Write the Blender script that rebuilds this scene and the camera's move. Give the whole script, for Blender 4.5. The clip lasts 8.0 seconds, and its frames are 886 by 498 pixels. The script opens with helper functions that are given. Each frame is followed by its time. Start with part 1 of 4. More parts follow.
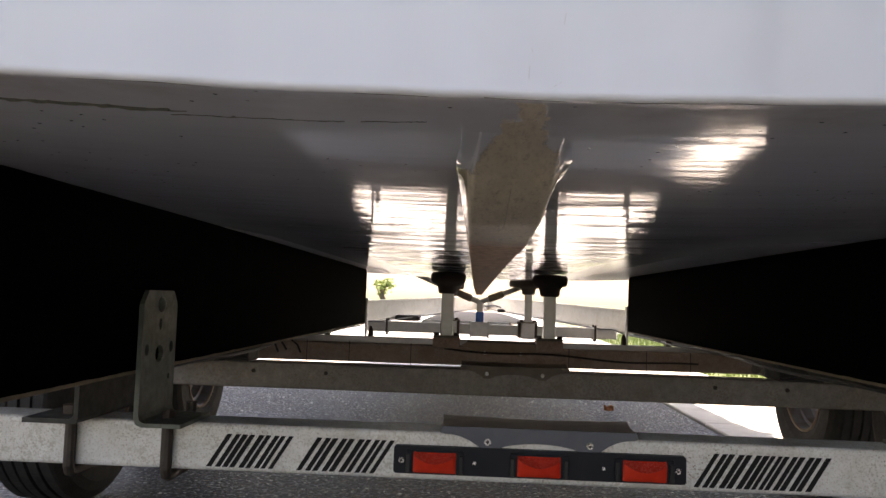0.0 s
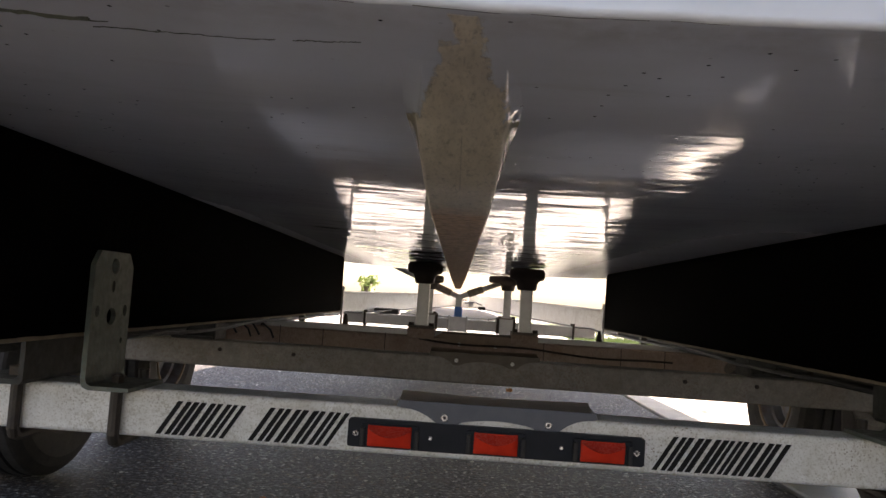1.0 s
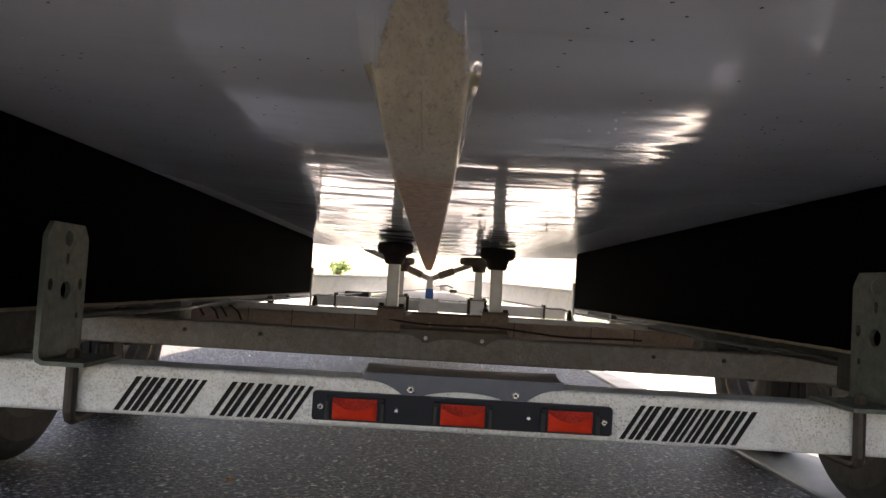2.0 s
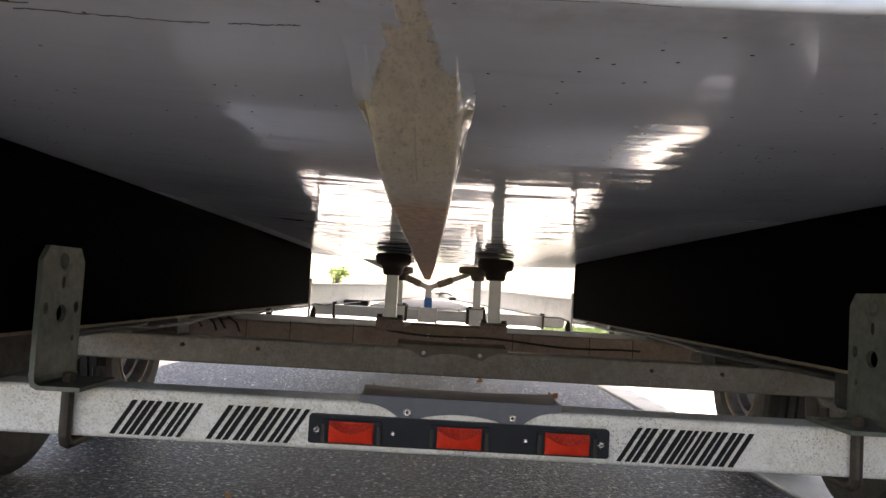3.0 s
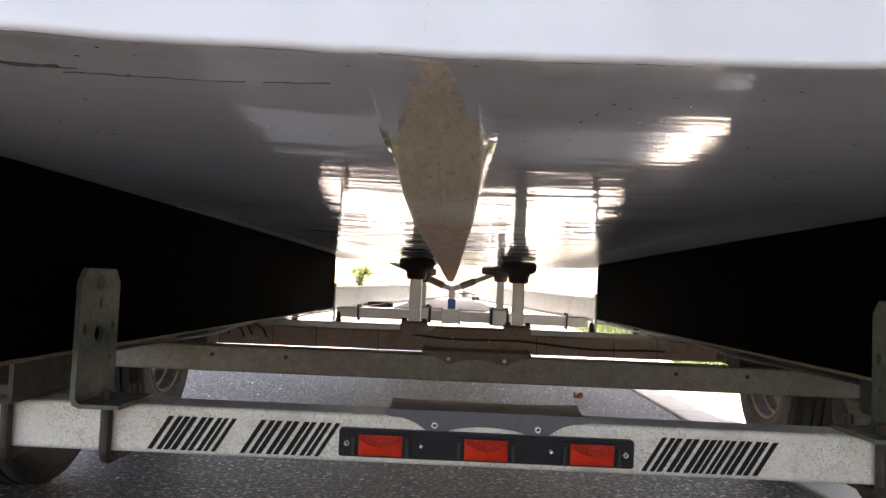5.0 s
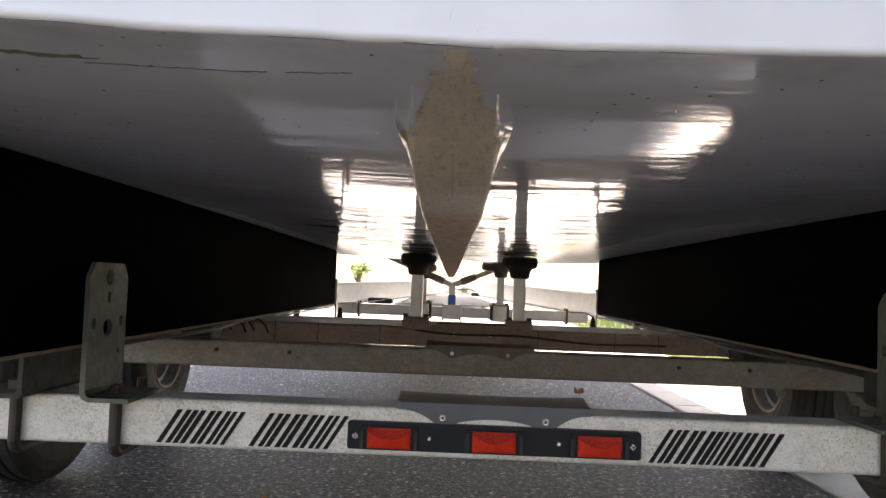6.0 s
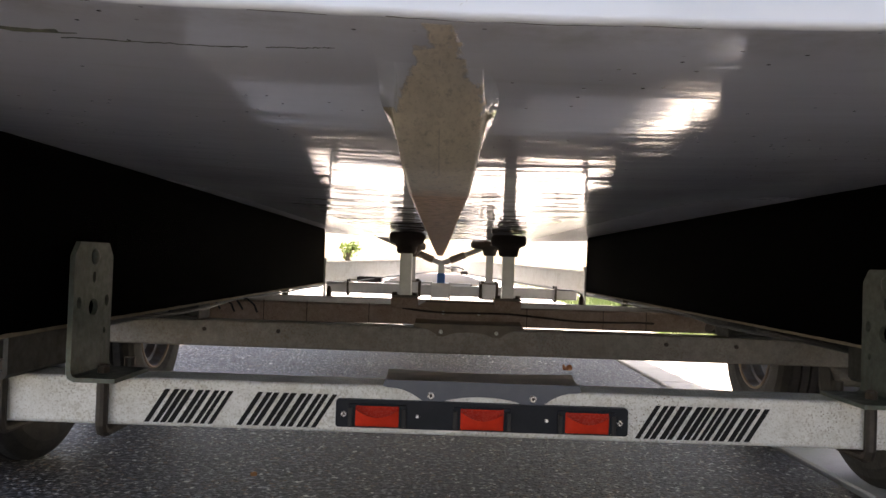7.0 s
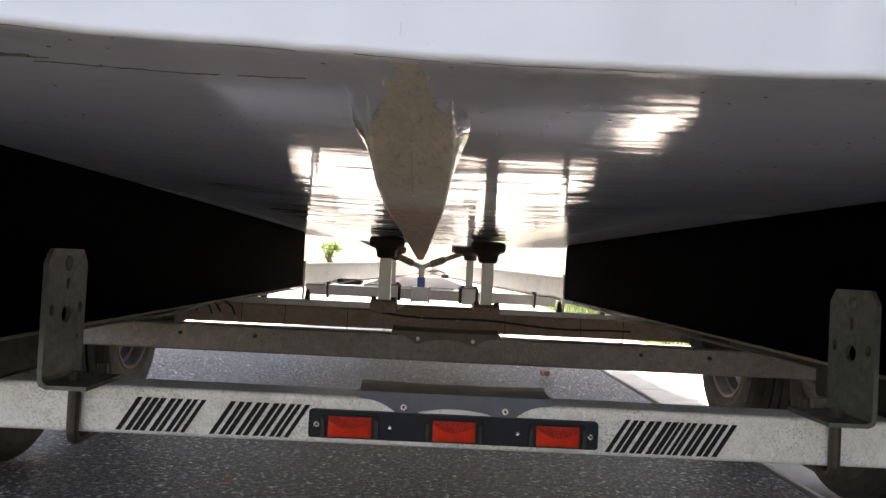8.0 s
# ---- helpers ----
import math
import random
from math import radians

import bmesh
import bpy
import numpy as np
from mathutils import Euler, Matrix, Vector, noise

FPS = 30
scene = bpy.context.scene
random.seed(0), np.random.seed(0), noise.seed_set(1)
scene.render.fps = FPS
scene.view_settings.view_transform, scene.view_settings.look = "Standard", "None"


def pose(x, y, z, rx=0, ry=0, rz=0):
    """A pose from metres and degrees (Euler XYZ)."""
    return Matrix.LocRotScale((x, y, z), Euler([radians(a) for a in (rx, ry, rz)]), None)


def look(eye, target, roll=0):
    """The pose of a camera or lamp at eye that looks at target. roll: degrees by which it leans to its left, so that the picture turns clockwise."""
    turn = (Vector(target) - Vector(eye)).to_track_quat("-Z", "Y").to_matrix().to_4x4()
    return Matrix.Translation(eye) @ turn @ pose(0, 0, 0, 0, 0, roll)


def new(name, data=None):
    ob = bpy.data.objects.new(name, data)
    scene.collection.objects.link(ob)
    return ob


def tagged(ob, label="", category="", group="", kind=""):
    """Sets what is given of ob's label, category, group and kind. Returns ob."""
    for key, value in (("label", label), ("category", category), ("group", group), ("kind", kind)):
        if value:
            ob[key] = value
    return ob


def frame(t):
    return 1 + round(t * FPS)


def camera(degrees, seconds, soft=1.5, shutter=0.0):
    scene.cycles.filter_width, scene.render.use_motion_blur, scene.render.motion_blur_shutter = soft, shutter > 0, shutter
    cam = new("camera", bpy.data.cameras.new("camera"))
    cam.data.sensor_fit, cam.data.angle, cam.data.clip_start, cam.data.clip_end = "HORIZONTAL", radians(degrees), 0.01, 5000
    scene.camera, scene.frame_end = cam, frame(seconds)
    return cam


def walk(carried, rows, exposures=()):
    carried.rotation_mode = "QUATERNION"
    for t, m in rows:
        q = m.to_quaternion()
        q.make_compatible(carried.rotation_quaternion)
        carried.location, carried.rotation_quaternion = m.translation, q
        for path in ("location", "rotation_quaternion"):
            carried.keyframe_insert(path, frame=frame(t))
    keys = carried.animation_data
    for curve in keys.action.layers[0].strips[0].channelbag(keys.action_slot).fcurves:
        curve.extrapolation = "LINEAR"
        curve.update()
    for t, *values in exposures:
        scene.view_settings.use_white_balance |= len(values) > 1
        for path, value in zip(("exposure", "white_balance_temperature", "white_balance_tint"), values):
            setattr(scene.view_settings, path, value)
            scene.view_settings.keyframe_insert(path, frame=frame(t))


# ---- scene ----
cam = camera(59.7, 8.0)
PATH = [
    (0, (-0.102, -1.16, 0.609), (-0.186, 0.834, 0.737), 1.9),
    (0.5, (-0.076, -1.151, 0.609), (-0.143, 0.84, 0.784), 3.0),
    (1, (-0.067, -1.133, 0.57), (-0.115, 0.862, 0.7), 3.9),
    (1.5, (-0.062, -1.118, 0.555), (-0.101, 0.879, 0.662), 3.4),
    (1.7, (-0.057, -1.115, 0.547), (-0.061, 0.882, 0.643), 3.5),
    (2.8, (-0.055, -1.11, 0.568), (-0.01, 0.887, 0.666), 3.4),
    (3, (-0.053, -1.113, 0.574), (-0.026, 0.884, 0.684), 3.3),
    (3.5, (-0.052, -1.117, 0.587), (-0.015, 0.879, 0.702), 2.8),
    (4, (-0.057, -1.134, 0.605), (-0.105, 0.86, 0.749), 3.5),
    (4.5, (-0.058, -1.137, 0.61), (-0.108, 0.858, 0.753), 2.3),
    (5, (-0.057, -1.138, 0.6), (-0.087, 0.859, 0.7), 2.4),
    (5.2, (-0.062, -1.138, 0.594), (-0.092, 0.860, 0.691), 2.3),
    (6.3, (-0.071, -1.142, 0.595), (-0.090, 0.856, 0.678), 2.1),
    (6.5, (-0.069, -1.142, 0.599), (-0.076, 0.857, 0.67), 1.7),
    (7, (-0.068, -1.138, 0.594), (-0.063, 0.861, 0.631), 2.0),
    (7.5, (-0.062, -1.134, 0.595), (-0.035, 0.865, 0.621), 1.8),
    (8, (-0.059, -1.147, 0.611), (-0.008, 0.851, 0.654), 3.0),
]
EXPOSURES = [(0.0, 2.18, 8300, 24), (0.5, 2.14, 8300, 24), (1.0, 2.06, 8200, 24), (1.5, 2.16, 8200, 24), (1.7, 2.26, 8200, 24), (3.0, 2.70, 8000, 22), (4.5, 2.72, 8200, 24), (6.5, 2.60, 8200, 24), (7.0, 2.53, 8200, 24), (8.0, 2.54, 8100, 22)]
walk(cam, [(t, look(eye, target, roll)) for t, eye, target, roll in PATH], exposures=EXPOSURES)

# ---- world, sun ----
SUN_ELEVATION, SUN_AZIMUTH = 67.0, 13.0      # azimuth from straight ahead, positive to the right
world = bpy.data.worlds.new("world")
scene.world = world
world.use_nodes = True
wn = world.node_tree
sky = wn.nodes.new("ShaderNodeTexSky")
sky.sky_type, sky.sun_disc = "NISHITA", False
sky.sun_elevation, sky.sun_rotation = radians(SUN_ELEVATION), radians(SUN_AZIMUTH)
sky.air_density, sky.dust_density, sky.ozone_density = 1.0, 1.5, 1.0
wn.links.new(sky.outputs["Color"], wn.nodes["Background"].inputs["Color"])
wn.nodes["Background"].inputs["Strength"].default_value = 0.105
sun = new("sun", bpy.data.lights.new("sun", "SUN"))
sun.data.energy, sun.data.angle, sun.data.color = 5.0, radians(0.6), (1.0, 0.97, 0.92)
_el, _az = radians(SUN_ELEVATION), radians(SUN_AZIMUTH)
sun.matrix_world = look((0, 0, 0), (-math.sin(_az) * math.cos(_el), -math.cos(_az) * math.cos(_el), -math.sin(_el)))


# ---- materials ----
class Mat:
    """A small builder of node materials."""

    def __init__(self, name, rough=0.6, metal=0.0, ior=1.5, coat=0.0):
        self.m = bpy.data.materials.new(name)
        self.m.use_nodes = True
        self.t = self.m.node_tree
        self.b = self.t.nodes["Principled BSDF"]
        self.b.inputs["Roughness"].default_value = rough
        self.b.inputs["Metallic"].default_value = metal
        self.b.inputs["IOR"].default_value = ior
        self.b.inputs["Coat Weight"].default_value = coat
        self.co = self.t.nodes.new("ShaderNodeTexCoord").outputs["Object"]

    def stretch(self, s):
        n = self.t.nodes.new("ShaderNodeMapping")
        n.inputs["Scale"].default_value = s
        self.t.links.new(self.co, n.inputs["Vector"])
        return n.outputs["Vector"]

    def noise(self, scale, detail=4.0, rough=0.6, at=None):
        n = self.t.nodes.new("ShaderNodeTexNoise")
        n.inputs["Scale"].default_value, n.inputs["Detail"].default_value = scale, detail
        n.inputs["Roughness"].default_value = rough
        self.t.links.new(at or self.co, n.inputs["Vector"])
        return n.outputs["Fac"]

    def cells(self, scale, out="Distance", at=None):
        n = self.t.nodes.new("ShaderNodeTexVoronoi")
        n.inputs["Scale"].default_value = scale
        self.t.links.new(at or self.co, n.inputs["Vector"])
        return n.outputs[out]

    def ramp(self, fac, a, b, lo=0.0, hi=1.0):
        n = self.t.nodes.new("ShaderNodeMapRange")
        n.inputs["From Min"].default_value, n.inputs["From Max"].default_value = a, b
        n.inputs["To Min"].default_value, n.inputs["To Max"].default_value = lo, hi
        self.t.links.new(fac, n.inputs["Value"])
        return n.outputs["Result"]

    def ease(self, fac, a, b, lo=0.0, hi=1.0):
        out = self.ramp(fac, a, b, lo, hi)
        out.node.interpolation_type = "SMOOTHSTEP"
        return out

    def math(self, op, a, b=None):
        n = self.t.nodes.new("ShaderNodeMath")
        n.operation = op
        for i, v in enumerate((a, b)):
            if v is None:
                continue
            if isinstance(v, (int, float)):
                n.inputs[i].default_value = v
            else:
                self.t.links.new(v, n.inputs[i])
        return n.outputs["Value"]

    def mix(self, fac, a, b):
        n = self.t.nodes.new("ShaderNodeMix")
        n.data_type = "RGBA"
        for sock, v in ((n.inputs["Factor"], fac), (n.inputs["A"], a), (n.inputs["B"], b)):
            if isinstance(v, tuple):
                sock.default_value = (*v, 1.0)
            elif isinstance(v, (int, float)):
                sock.default_value = v
            else:
                self.t.links.new(v, sock)
        return n.outputs["Result"]

    def axes(self):
        n = self.t.nodes.new("ShaderNodeSeparateXYZ")
        self.t.links.new(self.co, n.inputs["Vector"])
        return n.outputs

    def island(self):
        return self.t.nodes.new("ShaderNodeNewGeometry").outputs["Random Per Island"]

    def done(self, color=None, rough=None, bump=None, strength=0.3, depth=0.002, metal=None):
        for name, v in (("Base Color", color), ("Roughness", rough), ("Metallic", metal)):
            if v is None:
                continue
            if isinstance(v, tuple):
                self.b.inputs[name].default_value = (*v, 1.0)
            else:
                self.t.links.new(v, self.b.inputs[name])
        if bump is not None:
            n = self.t.nodes.new("ShaderNodeBump")
            n.inputs["Strength"].default_value, n.inputs["Distance"].default_value = strength, depth
            self.t.links.new(bump, n.inputs["Height"])
            self.t.links.new(n.outputs["Normal"], self.b.inputs["Normal"])
        return self.m


def gelcoat_nodes(m):
    """Colour, roughness and relief of the weathered white gelcoat."""
    big, fine = m.noise(3.0, 5), m.noise(40.0, 4)
    ax = m.axes()
    streak = m.noise(1.0, 4, at=m.stretch((3.0, 22.0, 3.0)))
    base = m.mix(m.ramp(big, 0.45, 0.75), (0.71, 0.745, 0.775), (0.60, 0.625, 0.63))
    base = m.mix(m.ramp(streak, 0.60, 0.80, 0, 0.35), base, (0.46, 0.43, 0.37))
    stern = m.math("MULTIPLY", m.ramp(m.math("ADD", ax["Y"], m.math("MULTIPLY", m.noise(9.0, 4), 0.07)), -0.715, -0.655, 1, 0), m.ramp(ax["Y"], -0.749, -0.742))
    base = m.mix(m.math("MULTIPLY", stern, m.ramp(m.noise(26.0, 5, 0.7), 0.35, 0.65, 0.0, 0.5)), base, (0.36, 0.33, 0.28))
    flat = m.t.nodes.new("ShaderNodeTexVoronoi")
    flat.voronoi_dimensions = "2D"
    flat.inputs["Scale"].default_value = 26.0
    m.t.links.new(m.co, flat.inputs["Vector"])
    dots = m.ramp(flat.outputs["Distance"], 0.026, 0.042, 1, 0)
    keep = m.math("MULTIPLY", m.ramp(m.noise(7.0, 2), 0.50, 0.53), m.ramp(ax["Y"], -0.748, -0.742))
    base = m.mix(m.math("MULTIPLY", dots, keep), base, (0.06, 0.055, 0.05))
    wave = m.math("ADD", m.noise(1.0, 3, 0.5, at=m.stretch((1.6, 9.0, 2.0))), m.math("MULTIPLY", m.noise(1.0, 3, 0.5, at=m.stretch((9.0, 42.0, 9.0))), m.ramp(ax["Y"], -0.55, 0.1, 0.09, 0.36)))
    swell = m.noise(1.0, 2, 0.45, at=m.stretch((2.8, 5.0, 2.0)))
    wave = m.math("ADD", wave, m.math("MULTIPLY", swell, m.ramp(ax["Y"], -0.45, 0.7, 0.0, 6.0)))
    roll = m.noise(1.0, 3, 0.55, at=m.stretch((2.2, 6.5, 2.0)))
    wave = m.math("ADD", wave, m.math("MULTIPLY", roll, m.ramp(ax["Y"], 0.1, 1.3, 0.0, 3.5)))
    heave = m.noise(1.0, 3, 0.6, at=m.stretch((1.3, 2.8, 1.5)))
    wave = m.math("ADD", wave, m.math("MULTIPLY", heave, m.ramp(ax["Y"], 0.4, 1.6, 0.0, 14.0)))
    grime = m.math("MULTIPLY", m.ramp(ax["Y"], -0.738, -0.745), m.ramp(ax["Z"], 0.05, 0.0))
    return base, m.math("ADD", m.math("ADD", m.ramp(fine, 0.3, 0.8, 0.045, 0.08), m.math("MULTIPLY", grime, 0.2)), m.math("ADD", m.ramp(m.math("ADD", ax["Y"], m.math("MULTIPLY", big, 0.8)), 0.7, 2.4, 0.0, 0.04), m.math("MULTIPLY", m.ease(m.math("ABSOLUTE", ax["X"]), 0.30, 0.58, 0.0, 0.28), m.ramp(ax["Y"], -0.25, 0.55, 0.22, 1.0)))), wave


def gelcoat(name):
    m = Mat(name, rough=0.05)
    base, rough, wave = gelcoat_nodes(m)
    return m.done(base, m.math("ADD", rough, 0.22), wave, 0.22, 0.004)


def worn_keel(name, full=0.60):
    """White gelcoat that is worn through to tan glass fibre, with a ragged edge that narrows to the stern."""
    m = Mat(name)
    ax = m.axes()
    long = m.stretch((1.0, 0.28, 1.0))
    ragged = m.math("ADD", m.math("MULTIPLY", m.ramp(m.noise(260.0, 4, 0.7, long), 0.25, 0.75, -1, 1), 0.0045),
                    m.math("MULTIPLY", m.ramp(m.noise(75.0, 2, 0.5, long), 0.3, 0.7, -1, 1), 0.0045))
    steps = m.t.nodes.new("ShaderNodeValToRGB")
    ramp = steps.color_ramp
    ramp.interpolation = "LINEAR"
    for at, v in ((0.0, 0.075), (0.06, 0.085), (0.085, 0.14), (0.145, 0.19), (0.195, 0.285), (0.275, 0.34), (0.36, full)):
        e = ramp.elements.new(at) if at not in (0.0,) else ramp.elements[0]
        e.position, e.color = at, (v, v, v, 1)
    for e in ramp.elements:
        if e.position > 0.5:
            e.color = (full, full, full, 1)
    m.t.links.new(m.ramp(ax["Y"], -0.74, 0.0), steps.inputs["Fac"])
    width = m.math("MULTIPLY", steps.outputs["Color"], 0.1)
    edge = m.math("SUBTRACT", m.math("ADD", width, ragged), m.math("ABSOLUTE", ax["X"]))
    worn = m.math("MULTIPLY", m.ramp(edge, -0.0016, 0.0012), m.ramp(m.math("ADD", ax["Y"], m.math("MULTIPLY", ragged, 0.4)), -0.744, -0.741))
    tan = m.mix(m.ramp(m.noise(50.0, 6, 0.65, long), 0.35, 0.65), (0.76, 0.67, 0.50), (0.63, 0.55, 0.40))
    tan = m.mix(m.ramp(m.noise(120.0, 4, 0.7, long), 0.57, 0.68, 0, 0.4), tan, (0.14, 0.135, 0.07))
    tan = m.mix(m.ramp(m.noise(11.0, 4, 0.6, long), 0.45, 0.7, 0, 0.6), tan, (0.40, 0.375, 0.315))
    tan = m.mix(m.ramp(m.noise(380.0, 3, 0.6, long), 0.5, 0.75, 0, 0.4), tan, (0.24, 0.18, 0.11))
    front = m.ramp(m.math("ADD", ax["Y"], m.math("MULTIPLY", m.noise(30.0, 3), 0.10)), -0.16, -0.06)
    tan = m.mix(front, tan, m.mix(m.ramp(m.noise(70.0, 4, 0.7), 0.4, 0.65), (0.72, 0.45, 0.27), (0.40, 0.23, 0.13)))
    rim = m.math("MULTIPLY", worn, m.ramp(edge, 0.0008, 0.0035, 1, 0))
    tan = m.mix(m.math("MULTIPLY", rim, m.ramp(m.noise(90.0, 2), 0.45, 0.7, 0, 0.8)), tan, (0.09, 0.08, 0.05))
    white, gloss, wave = gelcoat_nodes(m)
    polished = m.ramp(m.math("ABSOLUTE", ax["X"]), 0.0365, 0.0405, 1.0, 0.25)
    # keel edges: a yellowish highlight put into the colour
    tan = m.mix(m.ramp(m.math("ABSOLUTE", ax["X"]), 0.0365, 0.0405, 0.0, 0.8), tan, (0.60, 0.54, 0.36))
    color = m.mix(worn, white, tan)
    seam = m.math("MULTIPLY", m.ramp(m.math("ABSOLUTE", ax["X"]), 0.0003, 0.0009, 1, 0), m.ramp(m.noise(14.0, 3), 0.5, 0.56))
    color = m.mix(m.math("MULTIPLY", m.math("MULTIPLY", seam, worn), 0.3), color, (0.11, 0.09, 0.06))
    ripple = m.noise(1.0, 4, 0.7, at=m.stretch((16.0, 34.0, 4.0)))
    rough_bump = m.math("ADD", m.math("MULTIPLY", m.noise(120.0, 4), 0.12), m.math("MULTIPLY", ripple, m.ramp(ax["Y"], -0.25, -0.05, 0.5, 8.0)))
    bump = m.math("ADD", m.math("MULTIPLY", m.math("SUBTRACT", 1.0, worn), wave), m.math("MULTIPLY", worn, rough_bump))
    rough = m.math("ADD", m.math("MULTIPLY", m.math("SUBTRACT", 1.0, worn), gloss), m.math("MULTIPLY", worn, m.math("MULTIPLY", m.ramp(ax["Y"], -0.22, -0.12, 0.36, 0.48), polished)))
    m.t.links.new(m.math("SUBTRACT", 0.5, m.math("MULTIPLY", m.math("MULTIPLY", worn, polished), m.ramp(front, 0.0, 1.0, 0.32, 0.40))), m.b.inputs["Specular IOR Level"])
    return m.done(color, rough, bump, 0.22, 0.004)


def galvanized(name, light, dark, rust, speck=0.5, rough=0.5, metal=0.35, grain=320.0, cut=0.60):
    m = Mat(name, metal=metal)
    a, b, c = m.noise(55.0, 5, 0.65), m.noise(grain, 3, 0.7), m.noise(9.0, 4)
    col = m.mix(m.ramp(a, 0.35, 0.7), light, dark)
    col = m.mix(m.ramp(b, cut, cut + 0.09, 0, speck), col, rust)
    col = m.mix(m.ramp(c, 0.55, 0.75, 0, 0.45), col, rust)
    pits = m.math("MULTIPLY", m.ramp(m.cells(190.0), 0.16, 0.30, 1, 0), m.ramp(m.noise(6.0, 3), 0.50, 0.62))
    col = m.mix(m.math("MULTIPLY", pits, 0.75), col, (rust[0] * 0.7, rust[1] * 0.62, rust[2] * 0.55))
    patch = m.math("MULTIPLY", m.ramp(m.noise(150.0, 4, 0.7), 0.50, 0.60), m.ramp(m.noise(12.0, 3), 0.38, 0.62, 0.15, 0.75))
    col = m.mix(patch, col, tuple(0.45 * p + 0.55 * q for p, q in zip(dark, rust)))
    return m.done(col, m.ramp(a, 0.3, 0.7, rough - 0.1, rough + 0.15), m.math("SUBTRACT", m.math("ADD", a, b), pits), 0.25, 0.0008)


def plain(name, a, b, scale=30.0, rough=0.6, metal=0.0, bump=0.2, depth=0.001):
    m = Mat(name, rough=rough, metal=metal)
    n, f = m.noise(scale, 4), m.noise(scale * 7, 3)
    col = m.mix(m.ramp(n, 0.3, 0.7), a, b)
    return m.done(col, m.ramp(f, 0.3, 0.7, max(rough - 0.08, 0.02), min(rough + 0.1, 1.0)), f, bump, depth)


def asphalt(name):
    m = Mat(name)
    m.b.inputs["Specular IOR Level"].default_value = 0.25
    sep = m.t.nodes.new("ShaderNodeSeparateColor")
    m.t.links.new(m.cells(95.0, "Color"), sep.inputs["Color"])
    clump = m.noise(64.0, 3, 0.6)
    base = m.mix(m.ramp(m.noise(1.3, 5), 0.35, 0.7), (0.030, 0.030, 0.031), (0.052, 0.050, 0.047))
    base = m.mix(m.ramp(sep.outputs["Red"], 0.35, 1.0, 0, 0.7), base, (0.37, 0.37, 0.38))
    base = m.mix(m.ramp(sep.outputs["Green"], 0.92, 0.95, 0, 0.95), base, (0.60, 0.58, 0.53))
    base = m.mix(m.math("MULTIPLY", m.ramp(sep.outputs["Blue"], 0.90, 0.94), 0.7), base, (0.20, 0.12, 0.065))
    base = m.mix(m.ramp(clump, 0.41, 0.53, 0, 0.92), base, (0.009, 0.009, 0.010))
    base = m.mix(m.ramp(m.noise(5.0, 4), 0.56, 0.72, 0, 0.4), base, (0.12, 0.098, 0.07))
    h = m.math("ADD", m.ramp(m.cells(95.0), 0.0, 0.6, 1, 0), m.math("MULTIPLY", clump, 1.5))
    return m.done(base, m.ramp(m.noise(90.0, 3), 0.3, 0.7, 0.50, 0.72), h, 0.8, 0.005)


def concrete(name):
    m = Mat(name)
    base = m.mix(m.ramp(m.noise(4.0, 6), 0.35, 0.7), (0.60, 0.59, 0.57), (0.47, 0.46, 0.44))
    base = m.mix(m.ramp(m.noise(180.0, 3), 0.6, 0.75, 0, 0.5), base, (0.20, 0.19, 0.17))
    base = m.mix(m.ramp(m.noise(2.2, 5, 0.7), 0.55, 0.75, 0, 0.5), base, (0.30, 0.27, 0.22))
    return m.done(base, m.ramp(m.noise(30.0, 3), 0.3, 0.7, 0.7, 0.95), m.noise(150.0, 4), 0.4, 0.002)


def lawn(name):
    m = Mat(name, rough=0.8)
    base = m.mix(m.ramp(m.noise(2.0, 6), 0.35, 0.7), (0.06, 0.10, 0.025), (0.13, 0.15, 0.05))
    base = m.mix(m.ramp(m.noise(60.0, 4), 0.4, 0.7), base, (0.09, 0.13, 0.03))
    return m.done(base, None, m.noise(80.0, 4), 0.8, 0.02)


def blades(name, a, b):
    m = Mat(name, rough=0.6)
    return m.done(m.mix(m.island(), a, b))


GELCOAT = gelcoat("white_gelcoat")
KEEL = worn_keel("worn_keel_laminate")
BOTTOM = worn_keel("worn_bottom_gelcoat", 0.30)
BEAM = galvanized("weathered_galvanized", (0.78, 0.765, 0.72), (0.66, 0.64, 0.58), (0.34, 0.28, 0.19), 0.5, 0.5, 0.1, 300.0, 0.535)
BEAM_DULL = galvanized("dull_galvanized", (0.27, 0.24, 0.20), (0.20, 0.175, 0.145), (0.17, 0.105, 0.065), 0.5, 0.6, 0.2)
# galvanized steel with the shade under the hull put into a near-black colour
RAIL = galvanized("shaded_galvanized", (0.055, 0.058, 0.050), (0.036, 0.036, 0.031), (0.06, 0.040, 0.026), 0.5, 0.65, 0.2)
BEAM_RUST = galvanized("rust_stained_galvanized", (0.45, 0.335, 0.265), (0.34, 0.245, 0.185), (0.23, 0.11, 0.06), 0.6, 0.6, 0.15)
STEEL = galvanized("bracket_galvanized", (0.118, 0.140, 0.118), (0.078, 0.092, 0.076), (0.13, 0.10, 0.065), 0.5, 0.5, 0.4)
ALUMINIUM = plain("mill_aluminium", (0.62, 0.62, 0.61), (0.52, 0.52, 0.51), 25.0, 0.38, 0.6, 0.15)
RUSTY = plain("rusty_bolt_steel", (0.075, 0.05, 0.032), (0.04, 0.03, 0.024), 90.0, 0.6, 0.4, 0.4)
UBOLT = plain("stained_zinc_rod", (0.060, 0.046, 0.035), (0.032, 0.026, 0.021), 60.0, 0.55, 0.3, 0.3)
